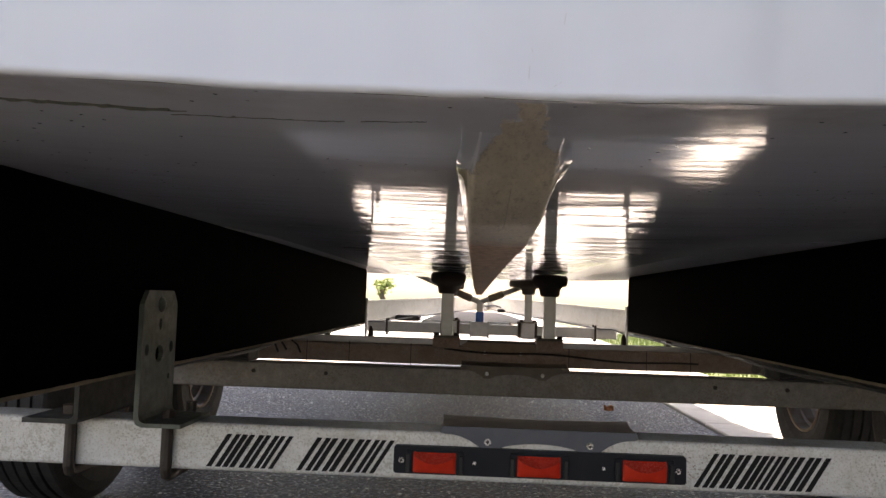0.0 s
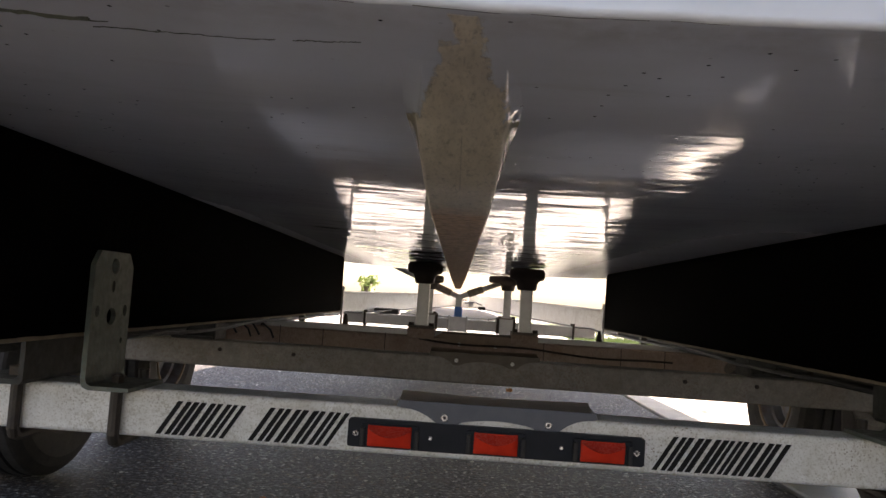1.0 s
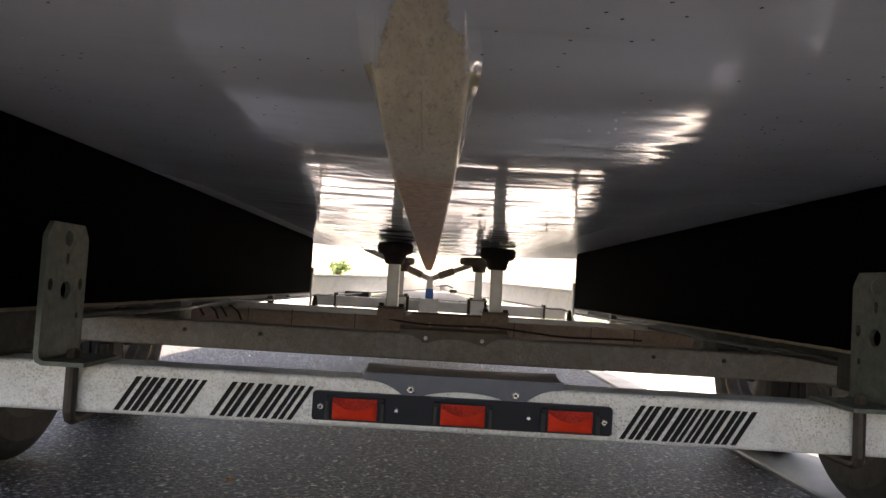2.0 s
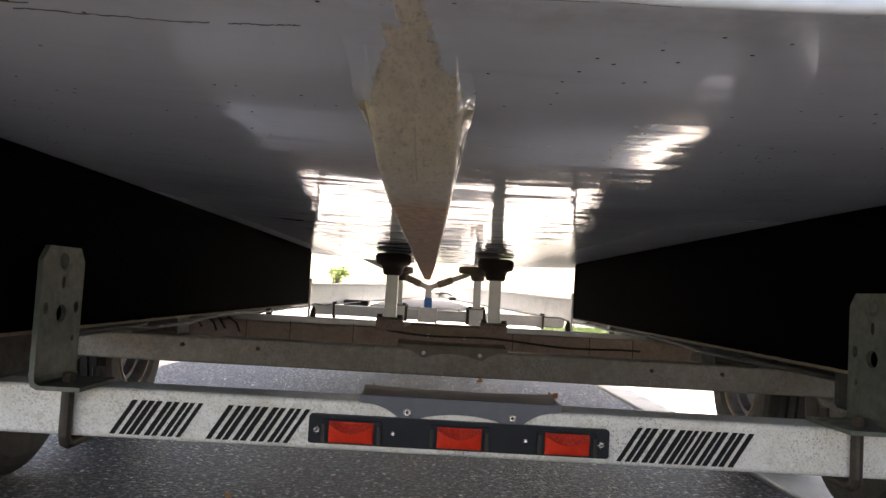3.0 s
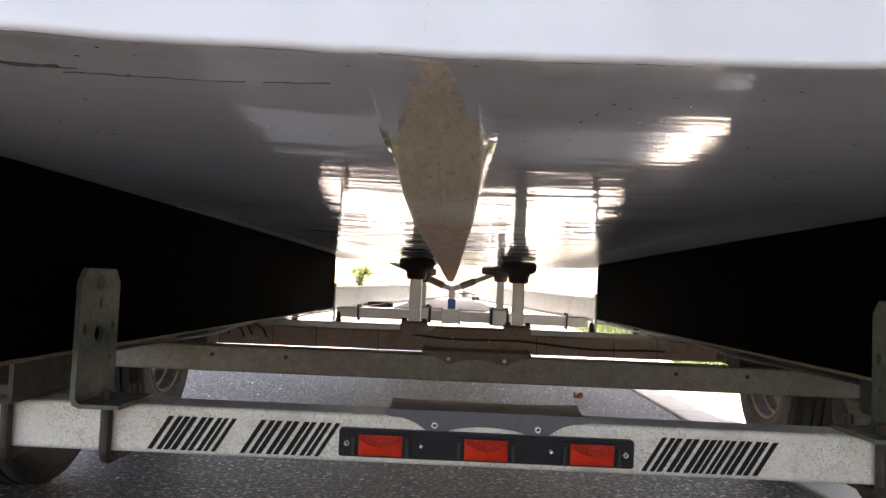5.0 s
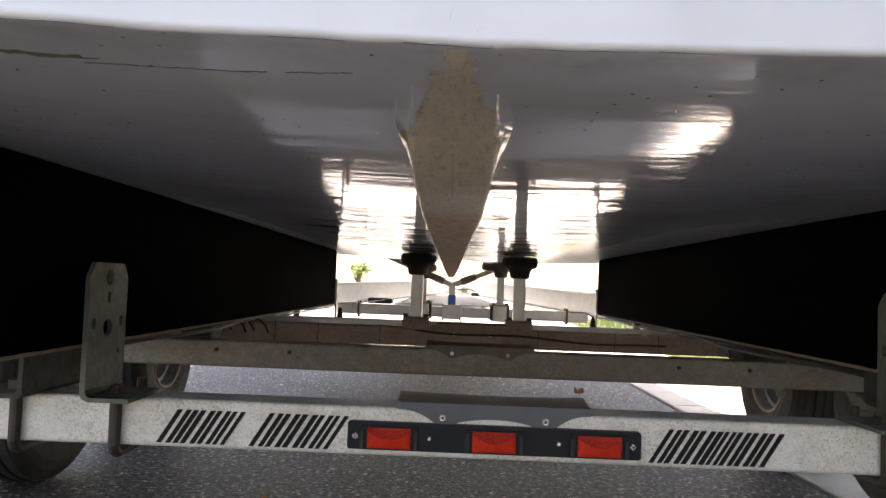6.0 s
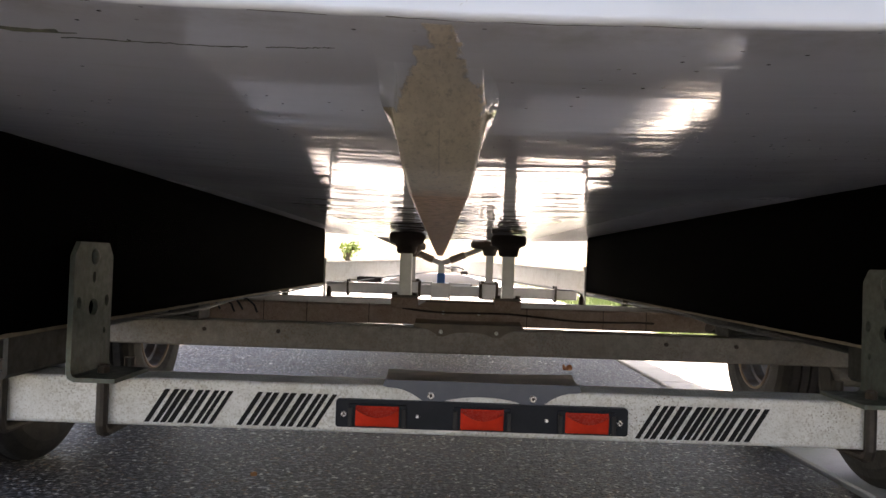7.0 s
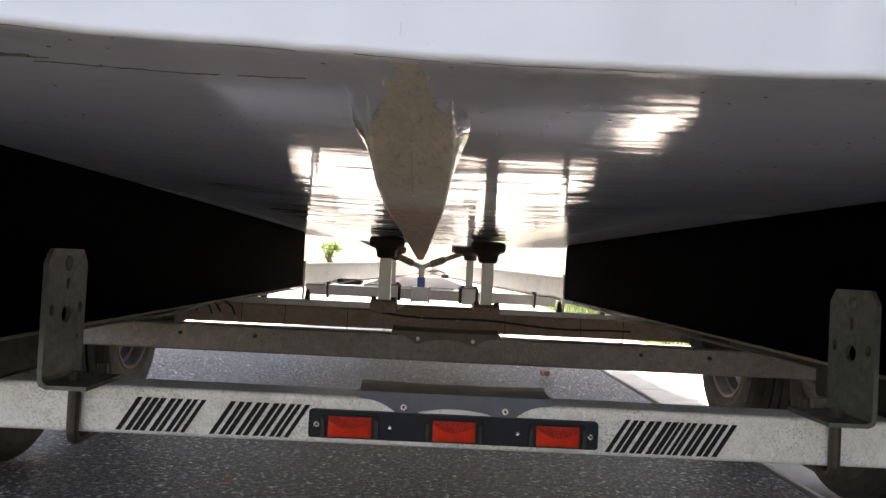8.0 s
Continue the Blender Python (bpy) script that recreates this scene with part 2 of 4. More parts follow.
CHROME = plain("bright_screw", (0.75, 0.75, 0.74), (0.6, 0.6, 0.6), 80.0, 0.25, 0.9, 0.1)
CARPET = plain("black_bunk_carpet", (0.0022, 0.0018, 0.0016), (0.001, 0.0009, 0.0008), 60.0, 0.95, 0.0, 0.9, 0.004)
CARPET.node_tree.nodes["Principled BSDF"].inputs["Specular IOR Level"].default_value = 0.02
WOOD = plain("bare_bunk_edge", (0.30, 0.24, 0.16), (0.20, 0.15, 0.10), 40.0, 0.75)
PLASTIC = plain("black_plastic", (0.006, 0.008, 0.012), (0.011, 0.013, 0.018), 50.0, 0.5, 0.0, 0.15)
PLASTIC.node_tree.nodes["Principled BSDF"].inputs["Specular IOR Level"].default_value = 0.22
VINYL = plain("grey_black_vinyl", (0.072, 0.080, 0.100), (0.092, 0.100, 0.118), 30.0, 0.45, 0.0, 0.2)
FLAP_BROWN = plain("brown_grey_vinyl", (0.56, 0.48, 0.40), (0.45, 0.385, 0.32), 30.0, 0.55, 0.0, 0.2)
FLAP_RUST = plain("rust_stained_vinyl", (0.15, 0.115, 0.08), (0.10, 0.075, 0.05), 25.0, 0.6, 0.0, 0.3)
# lighter copy of the rust-stained vinyl, brightened against the hull's shade
LIP_RUST = plain("rusty_brown_vinyl", (0.36, 0.26, 0.18), (0.27, 0.19, 0.13), 25.0, 0.6, 0.0, 0.3)
PAD = plain("brown_black_pad", (0.055, 0.038, 0.030), (0.035, 0.024, 0.019), 60.0, 0.75, 0.0, 0.3)
RUBBER = plain("black_rubber", (0.018, 0.016, 0.015), (0.030, 0.027, 0.025), 60.0, 0.7, 0.0, 0.3)
TYRE = plain("tyre_rubber", (0.010, 0.009, 0.008), (0.034, 0.030, 0.026), 18.0, 0.75, 0.0, 0.3)
RIM = plain("painted_rim", (0.36, 0.40, 0.50), (0.24, 0.20, 0.18), 14.0, 0.4, 0.4)
GRIME = plain("dark_olive_grime", (0.040, 0.048, 0.036), (0.10, 0.112, 0.082), 60.0, 0.7)
PAINT = plain("black_lettering", (0.008, 0.008, 0.008), (0.018, 0.017, 0.016), 120.0, 0.7)
PAINT.node_tree.nodes["Principled BSDF"].inputs["Specular IOR Level"].default_value = 0.2
BLUE = plain("blue_paint", (0.04, 0.14, 0.42), (0.06, 0.20, 0.50), 40.0, 0.45)
WIRE = plain("black_cable", (0.012, 0.012, 0.012), (0.02, 0.02, 0.02), 60.0, 0.5)
ASPHALT, CONCRETE, LAWN = asphalt("asphalt"), concrete("concrete"), lawn("lawn")
GRASS = blades("grass_blades", (0.14, 0.22, 0.05), (0.30, 0.34, 0.12))
LEAF = blades("leaves", (0.24, 0.32, 0.09), (0.34, 0.40, 0.15))
SHADE_HEDGE = blades("shade_hedge_leaves", (0.030, 0.055, 0.016), (0.055, 0.085, 0.028))
DRY = blades("dry_leaf", (0.40, 0.17, 0.06), (0.30, 0.12, 0.04))
CHIP = blades("stone_chips", (0.55, 0.53, 0.48), (0.25, 0.24, 0.22))
BARK = plain("bark", (0.16, 0.12, 0.09), (0.09, 0.07, 0.05), 12.0, 0.9, 0.0, 0.9, 0.02)

_lens = Mat("red_lamp_lens", rough=0.18)
_lens.b.inputs["Subsurface Weight"].default_value = 0.15
RED = _lens.done(_lens.mix(_lens.ramp(_lens.noise(60.0, 3), 0.3, 0.7), (0.78, 0.05, 0.02), (0.66, 0.035, 0.016)),
                 None, _lens.noise(1.0, 1, at=_lens.stretch((900.0, 1.0, 60.0))), 0.15, 0.0006)


# darker copy of the lens red: the upper face's shade put into its colour
SHADED_RED = plain("shaded_red_plastic", (0.60, 0.045, 0.025), (0.48, 0.035, 0.022), 60.0, 0.25)

# ---- building helpers ----
BASE = {}


def thing(name, at, label, category, group="", kind=""):
    ob = new(name)
    ob.location = at
    ob.empty_display_size = 0.05
    BASE[ob] = Vector(at)
    return tagged(ob, label, category, group, kind)


def part(name, bm, material, parent=None, label="", smooth=False):
    """Links a bmesh, in world metres, as one mesh object under a thing or a part."""
    at = BASE.get(parent, Vector((0, 0, 0)))
    bmesh.ops.translate(bm, vec=-at, verts=bm.verts)
    bmesh.ops.recalc_face_normals(bm, faces=bm.faces)
    me = bpy.data.meshes.new(name)
    bm.to_mesh(me)
    bm.free()
    me.materials.append(material)
    if smooth:
        me.polygons.foreach_set("use_smooth", [True] * len(me.polygons))
    ob = new(name, me)
    ob.parent = parent
    BASE[ob] = at
    return tagged(ob, label)


def solid(name, bm, material, label, category, group="", kind="", smooth=False):
    return tagged(part(name, bm, material, None, "", smooth), label, category, group, kind)


def join(*bms):
    """Several bmeshes in one."""
    out = bmesh.new()
    for b in bms:
        me = bpy.data.meshes.new("t")
        b.to_mesh(me)
        b.free()
        out.from_mesh(me)
        bpy.data.meshes.remove(me)
    return out


def box(x0, x1, y0, y1, z0, z1, bevel=0.003, seg=2):
    bm = bmesh.new()
    bmesh.ops.create_cube(bm, size=1.0)
    bmesh.ops.scale(bm, vec=(x1 - x0, y1 - y0, z1 - z0), verts=bm.verts)
    bmesh.ops.translate(bm, vec=((x0 + x1) / 2, (y0 + y1) / 2, (z0 + z1) / 2), verts=bm.verts)
    if bevel:
        bmesh.ops.bevel(bm, geom=list(bm.edges), offset=bevel, segments=seg, profile=0.5, affect="EDGES")
    return bm


def rod(points, r, sides=10):
    """A round rod along points."""
    bm = bmesh.new()
    pts = [Vector(p) for p in points]
    rings = []
    for i, p in enumerate(pts):
        d = (pts[min(i + 1, len(pts) - 1)] - pts[max(i - 1, 0)]).normalized()
        u = d.orthogonal().normalized() if abs(d.x) > 0.9 else d.cross(Vector((1, 0, 0))).normalized()
        v = d.cross(u)
        rings.append([bm.verts.new(p + r * (math.cos(a) * u + math.sin(a) * v)) for a in [k * 2 * math.pi / sides for k in range(sides)]])
    for a, b in zip(rings, rings[1:]):
        for k in range(sides):
            bm.faces.new((a[k], a[(k + 1) % sides], b[(k + 1) % sides], b[k]))
    bm.faces.new(rings[0]), bm.faces.new(rings[-1])
    return bm


def lathe(profile, center, axis="x", sides=48, caps=True):
    """A closed profile of (along, radius) turned about an axis through center."""
    bm = bmesh.new()
    rings = []
    for k in range(sides):
        a = 2 * math.pi * k / sides
        c, s = math.cos(a), math.sin(a)
        place = {"x": lambda u, r: (u, r * c, r * s), "y": lambda u, r: (r * c, u, r * s), "z": lambda u, r: (r * c, r * s, u)}[axis]
        rings.append([bm.verts.new(Vector(center) + Vector(place(u, r))) for u, r in profile])
    n = len(profile)
    for k in range(sides):
        p, q = rings[k], rings[(k + 1) % sides]
        for j in range(n - 1):
            bm.faces.new((p[j], p[j + 1], q[j + 1], q[j]))
    for j in (0, n - 1):
        if caps and profile[j][1] > 1e-5:
            bm.faces.new([rings[k][j] for k in range(sides)])
    bmesh.ops.remove_doubles(bm, verts=bm.verts, dist=1e-6)
    return bm


def plate(outline, thickness, to, holes=(), bevel=0.0):
    """An outline in (u, v), with holes of (u, v, radius u, radius v), made thick along w; to(u, v, w) gives the place."""
    bm = bmesh.new()
    loops = [outline]
    for u, v, ru, rv in holes:
        loops.append([(u + ru * math.cos(a), v + rv * math.sin(a)) for a in [k * math.pi / 6 for k in range(12)]])
    edges = []
    for loop in loops:
        vs = [bm.verts.new((u, v, 0)) for u, v in loop]
        edges += [bm.edges.new((vs[i], vs[(i + 1) % len(vs)])) for i in range(len(vs))]
    bmesh.ops.triangle_fill(bm, use_beauty=True, use_dissolve=False, edges=edges)
    for f in list(bm.faces):
        c = f.calc_center_median()
        if any(((c.x - u) / ru) ** 2 + ((c.y - v) / rv) ** 2 < 0.9 for u, v, ru, rv in holes):
            bm.faces.remove(f)
    out = bmesh.ops.extrude_face_region(bm, geom=list(bm.faces))
    bmesh.ops.translate(bm, vec=(0, 0, thickness), verts=[g for g in out["geom"] if isinstance(g, bmesh.types.BMVert)])
    for v in bm.verts:
        v.co = to(*v.co)
    return bm


def sheet(nu, nv, place):
    bm = bmesh.new()
    g = [[bm.verts.new(place(i / nu, j / nv)) for j in range(nv + 1)] for i in range(nu + 1)]
    for i in range(nu):
        for j in range(nv):
            bm.faces.new((g[i][j], g[i + 1][j], g[i + 1][j + 1], g[i][j + 1]))
    return bm


def curve_at(table, t):
    """A value between the pairs of a table, eased."""
    if t <= table[0][0]:
        return table[0][1]
    for (a, p), (b, q) in zip(table, table[1:]):
        if t <= b:
            return p + (q - p) * (t - a) / (b - a)
    return table[-1][1]


# ---- ground ----
def build_ground():
    bm = sheet(40, 40, lambda u, v: ((u - 0.5) * 400, (v - 0.35) * 600, -0.03))
    solid("ground", bm, LAWN, "flat mown grass ground that reaches the horizon", "ground", kind="structure")
    road = box(-7.5, 1.104, -30, 5.6, -0.2, 0.0, 0.01, 1)
    solid("road", road, ASPHALT, "dark grey asphalt with pale stone chips", "road", kind="structure")
    gutter = thing("gutter", (1.2, 0, 0), "pale concrete strip along the asphalt edge", "gutter", kind="structure")
    y = -30.0
    while y < 60:
        part("slab", box(1.126, 2.0, y, y + 2.99, -0.2, 0.004, 0.006, 1), CONCRETE, gutter)
        y += 3.0
    apron = thing("driveway", (3, 0, 0), "sunlit pale concrete driveway slabs", "driveway", kind="structure")
    for x0 in (2.008,):
        for y0 in (-3.0, 1.4):
            part("slab", box(x0, x0 + 3.9, y0, y0 + 4.38, -0.2, 0.006, 0.006, 1), CONCRETE, apron)
    for i in range(4):
        for k in range(3):
            part("slab", box(-7.5 + i * 2.375, -5.13 + i * 2.375, 5.612 + k * 3.0, 8.6 + k * 3.0, -0.2, 0.006, 0.006, 1), CONCRETE, apron)
    solid("street", box(-80, 80, 15.0, 30.0, -0.2, 0.0, 0.0), CONCRETE, "pale sunlit street beyond the driveway", "street", kind="structure")
    rng = random.Random(4)
    me = bpy.data.meshes.new("grass")
    vs, fs = [], []
    for _ in range(26000):
        yy = rng.uniform(5.8, 24)
        xx = rng.uniform(2.05, 7.5)
        h, a = rng.uniform(0.03, 0.10), rng.uniform(0, 6.28)
        w = 0.006
        dx, dy = math.cos(a) * w, math.sin(a) * w
        lx, ly = rng.uniform(-0.03, 0.03), rng.uniform(-0.03, 0.03)
        n = len(vs)
        vs += [(xx - dx, yy - dy, -0.03), (xx + dx, yy + dy, -0.03), (xx + lx, yy + ly, h)]
        fs.append((n, n + 1, n + 2))
    me.from_pydata(vs, [], fs)
    me.materials.append(GRASS)
    me2 = bpy.data.meshes.new("gravel_chips")
    vs, fs = [], []
    for k in range(620):
        xx, yy, q = rng.uniform(-1.4, 1.1), rng.uniform(-0.9, 5.0), rng.uniform(0.0015, 0.005) if k % 5 else rng.uniform(0.005, 0.011)
        n = len(vs)
        vs += [(xx + q * rng.uniform(0.6, 1.2), yy, 0.001), (xx, yy + q, 0.001), (xx - q, yy, 0.001), (xx, yy - q * rng.uniform(0.6, 1.3), 0.001), (xx + q * 0.2, yy, q * 0.9)]
        fs += [(n, n + 1, n + 4), (n + 1, n + 2, n + 4), (n + 2, n + 3, n + 4), (n + 3, n, n + 4)]
    me2.from_pydata(vs, [], fs)
    me2.materials.append(CHIP)
    tagged(new("gravel_chips", me2), "loose pale gravel chips on the asphalt", "gravel", kind="stuff")
    tagged(new("grass", me), "short green lawn grass beside the concrete", "grass", kind="stuff")


build_ground()


# ---- boat ----
KX = -0.073            # the keel's line
STERN = -0.755


def bottom(x, y):
    """Height of the hull's bottom: a slight hollow across, flat along, rising to the bow."""
    q = max(y, STERN) - STERN
    z = 0.7165 + 0.014 * (1 - math.exp(-q / 0.5)) - 0.003 * min(q, 3.7) + (0.035 + (0.040 if x < -0.02 else 0.060) * math.exp(-q / 0.10)) * min(abs(x + 0.02), 0.9) ** 2
    if y > 3.0:
        z += 0.060 * (y - 3.0) ** 2 + 0.05 * abs(x - KX) * (y - 3.0)
    return z


def edge_wave(x):
    """How far the stern edge wanders fore and aft, with small chips."""
    return (0.004 * noise.noise(Vector((x * 4, 3.1, 0.2))) + 0.0028 * noise.noise(Vector((x * 19, 0.4, 7)))
            + 0.0016 * noise.noise(Vector((x * 55, 2.4, 3))) + 0.0022 * max(0.0, noise.noise(Vector((x * 31, 8.4, 1))) - 0.25))


def half_beam(y):
    return 1.29 if y < 4.3 else 1.29 * math.sqrt(max(1 - ((y - 4.3) / 2.6) ** 2.6, 0.0))


def flare(y):
    """How far the gunwale stands out over the chine: more along the after half, to shade the ground."""
    return 0.31 - 0.09 * min(max((y - 2.9) / 0.7, 0.0), 1.0)


def build_boat():
    boat = thing("boat", (KX, 0, 0.72), "white fibreglass skiff with a glossy flat bottom on trailer bunks", "boat")
    top = 1.42
    # bottom skin, with the rounded stern edge going over into the transom
    def place(u, v):
        x = KX + (u - 0.5) * 2 * 1.29
        row = v * 110
        wave = edge_wave(x)
        if row <= 10:
            a = math.pi / 2 * row / 10
            return (x, STERN + 0.0045 - 0.0045 * math.sin(math.pi / 2 - a) + wave, bottom(x, STERN) + 0.0045 * (1 - math.sin(a)) )
        y = STERN + 0.0045 + (6.7 - STERN) * ((row - 10) / 100) ** 2
        b = half_beam(y)
        xx = KX + (u - 0.5) * 2 * max(b, 0.02)
        return (xx, y + wave * max(0.0, 1 - (y - STERN - 0.0045) / 0.05), min(bottom(xx, y), top - 0.05))
    part("hull_bottom", sheet(320, 110, place), BOTTOM, boat, "glossy white gelcoat bottom with dark specks", smooth=True)

    def back(u, v):
        x = KX + (u - 0.5) * 2 * 1.29
        wave = edge_wave(x)
        z = bottom(x, STERN) + 0.0045 + v * (top - 0.75)
        return (x + (u - 0.5) * 0.62 * v, STERN + wave * (1 - v) - 0.10 * v, z)
    part("transom", sheet(320, 12, back), GELCOAT, boat, "plain white transom", smooth=True)

    for s, nm in ((-1, "side"), (1, "side")):
        def side(u, v, s=s):
            y = STERN + u * (6.7 - STERN)
            b = max(half_beam(y), 0.02)
            x = KX + s * b
            z0 = min(bottom(x, y), top - 0.05)
            z1 = top + 0.25 * max(0, (y - 2) / 3.7) ** 2
            return (x + s * flare(y) * v, y - 0.1 * v * (1 - u), z0 + v * (z1 - z0))
        part("topside", sheet(40, 8, side), GELCOAT, boat, smooth=True)

    def deck(u, v):
        y = STERN - 0.10 + u * (6.8 - STERN)
        b = max(half_beam(max(y, STERN)), 0.02) + flare(y)
        return (KX + (v - 0.5) * 2 * b, y, top + 0.25 * max(0, (y - 2) / 3.7) ** 2 - 0.01)
    part("deck", sheet(40, 4, deck), GELCOAT, boat)

    # keel
    def keel_depth(y):
        """The keel grows out of the bottom a little before the stern edge, then deepens slowly to the bow."""
        t = min(max((y + 0.655) / 0.335, 0.0), 1.0)
        fore = curve_at([(-0.33, 0.0), (-0.15, 0.007), (0.6, 0.0095), (2.2, 0.0195), (3.4, 0.0455), (3.6, -0.017)], y)
        return 0.0365 * t * t * (3 - 2 * t) + fore - 0.003 * min(max((-0.655 - y) / 0.05, 0.0), 1.0)

    half = [(-0.755, 0.026), (-0.6, 0.029), (-0.5, 0.0322), (-0.38, 0.0335), (-0.15, 0.035), (0.0, 0.035), (2.2, 0.030), (3.4, 0.014), (3.6, 0.004)]

    flank = [(-0.755, 0.015), (-0.6, 0.0125), (-0.5, 0.0095), (-0.38, 0.0065), (-0.15, 0.005), (2.0, 0.004)]

    def keel(u, v):
        y = STERN + 0.006 + (3.6 - STERN) * u ** 1.6
        h, w = keel_depth(y), curve_at(half, y)
        k = (v - 0.5) * 2
        s, a = (1 if k > 0 else -1), abs(k)
        if a < 0.62:
            dx, dz = a / 0.62 * w, -h
        elif a < 0.75:
            q = (a - 0.62) / 0.13 * math.pi / 2
            rr = max(min(0.004, h * 0.5), 0.0)
            dx, dz = w + rr * math.sin(q), -h + rr * (1 - math.cos(q))
        else:
            q = (a - 0.75) / 0.25
            rr = max(min(0.004, h * 0.5), 0.0)
            dx = w + rr + curve_at(flank, y) * q + 0.003 * q ** 4
            soft = min(max((-0.42 - y) / 0.14, 0.0), 1.0)
            dz = (-h + rr) * ((1 - soft) * (1 - q) + soft * (0.5 + 0.5 * math.cos(math.pi * q))) + 0.0002 * q
        x = KX + s * dx
        return (x, y, bottom(KX, min(y, 3.0)) + dz if a < 0.999 else bottom(x, min(y, 3.0)) + 0.001)
    part("keel", sheet(130, 44, keel), KEEL, boat, "tan keel strip worn through the white gelcoat", smooth=True)

    # hair cracks by the stern edge
    rng = random.Random(8)
    for x0, y0, x1, y1, rr in ((-0.52, -0.698, -0.287, -0.683, 0.0011), (-0.42, -0.691, -0.297, -0.688, 0.0026), (-0.302, -0.673, -0.188, -0.676, 0.0009), (-0.177, -0.678, -0.135, -0.685, 0.0008)):
        pts, n = [], 30
        for i in range(n):
            f = i / (n - 1)
            x = x0 + (x1 - x0) * f
            y = y0 + (y1 - y0) * f + rng.uniform(-0.0012, 0.0012) + 0.002 * noise.noise(Vector((x * 30, 4.0, 1.0)))
            pts.append((x, y, bottom(x, y) + rr * rng.uniform(0.2, 0.6)))
        part("hair_crack", rod(pts, rr, 5), GRIME, boat, "thin dark crack in the gelcoat")
    for x0, x1 in ((-0.33, -0.25), (-0.17, -0.13), (-0.10, -0.055), (-0.04, 0.02), (0.03, 0.06)):
        pts = []
        for i in range(24):
            x = x0 + (x1 - x0) * i / 23
            y = STERN + 0.0045 + edge_wave(x) + 0.0012 * noise.noise(Vector((x * 34, 1.4, 5)))
            pts.append((x, y, bottom(x, STERN) + 0.0002))
        part("edge_grime", rod(pts, 0.0004, 5), GRIME, boat, "dark grime line along the stern edge")
    marks = [(-0.0765, 0.7265, 0.0003, 0.0065), (-0.0630, 0.7230, 0.0016, 0.0012), (-0.0600, 0.7245, 0.0006, 0.0010), (-0.0750, 0.7405, -0.0006, 0.0016)]
    marks += [(KX + rng.uniform(-0.35, 0.35), rng.uniform(0.745, 0.83), rng.uniform(-0.002, 0.002), rng.uniform(0.004, 0.010)) for _ in range(6)]
    for x, z, dx, dz in marks:
        pts = [(x + dx * f, STERN + edge_wave(x) * (1 - (z - 0.72) / 0.67) - 0.10 * max(0.0, z + dz * f - bottom(x, STERN)) / 0.67 - 0.0003, z + dz * f) for f in (0.0, 0.5, 1.0)]
        part("scuff", rod(pts, 0.00014, 4), ALUMINIUM, boat, "thin grey scuff")


build_boat()


# ---- trailer ----
def bolt_head(at, r, axis="y", depth=0.006):
    x, y, z = at
    prof = [(-depth, 0.0), (-depth, r * 0.85), (-depth * 0.7, r), (0.0, r)]
    return lathe(prof, at, axis, 6)


def screw(at, r):
    return lathe([(-0.0006, 0.0), (-0.0006, r * 0.42), (-0.003, r * 0.46), (-0.003, r * 0.72), (-0.0012, r), (0.0, r)], at, "y", 16)


def u_bolt(x, y0, y1, z0, z1, r=0.0085):
    pts = [(x, y0, z1 + 0.018), (x, y0, z0 + 0.012), (x, y0 + 0.004, z0 + 0.003), (x, y0 + 0.012, z0),
           (x, y1 - 0.012, z0), (x, y1 - 0.004, z0 + 0.003), (x, y1, z0 + 0.012), (x, y1, z1 + 0.018)]
    return rod(pts, r, 10)


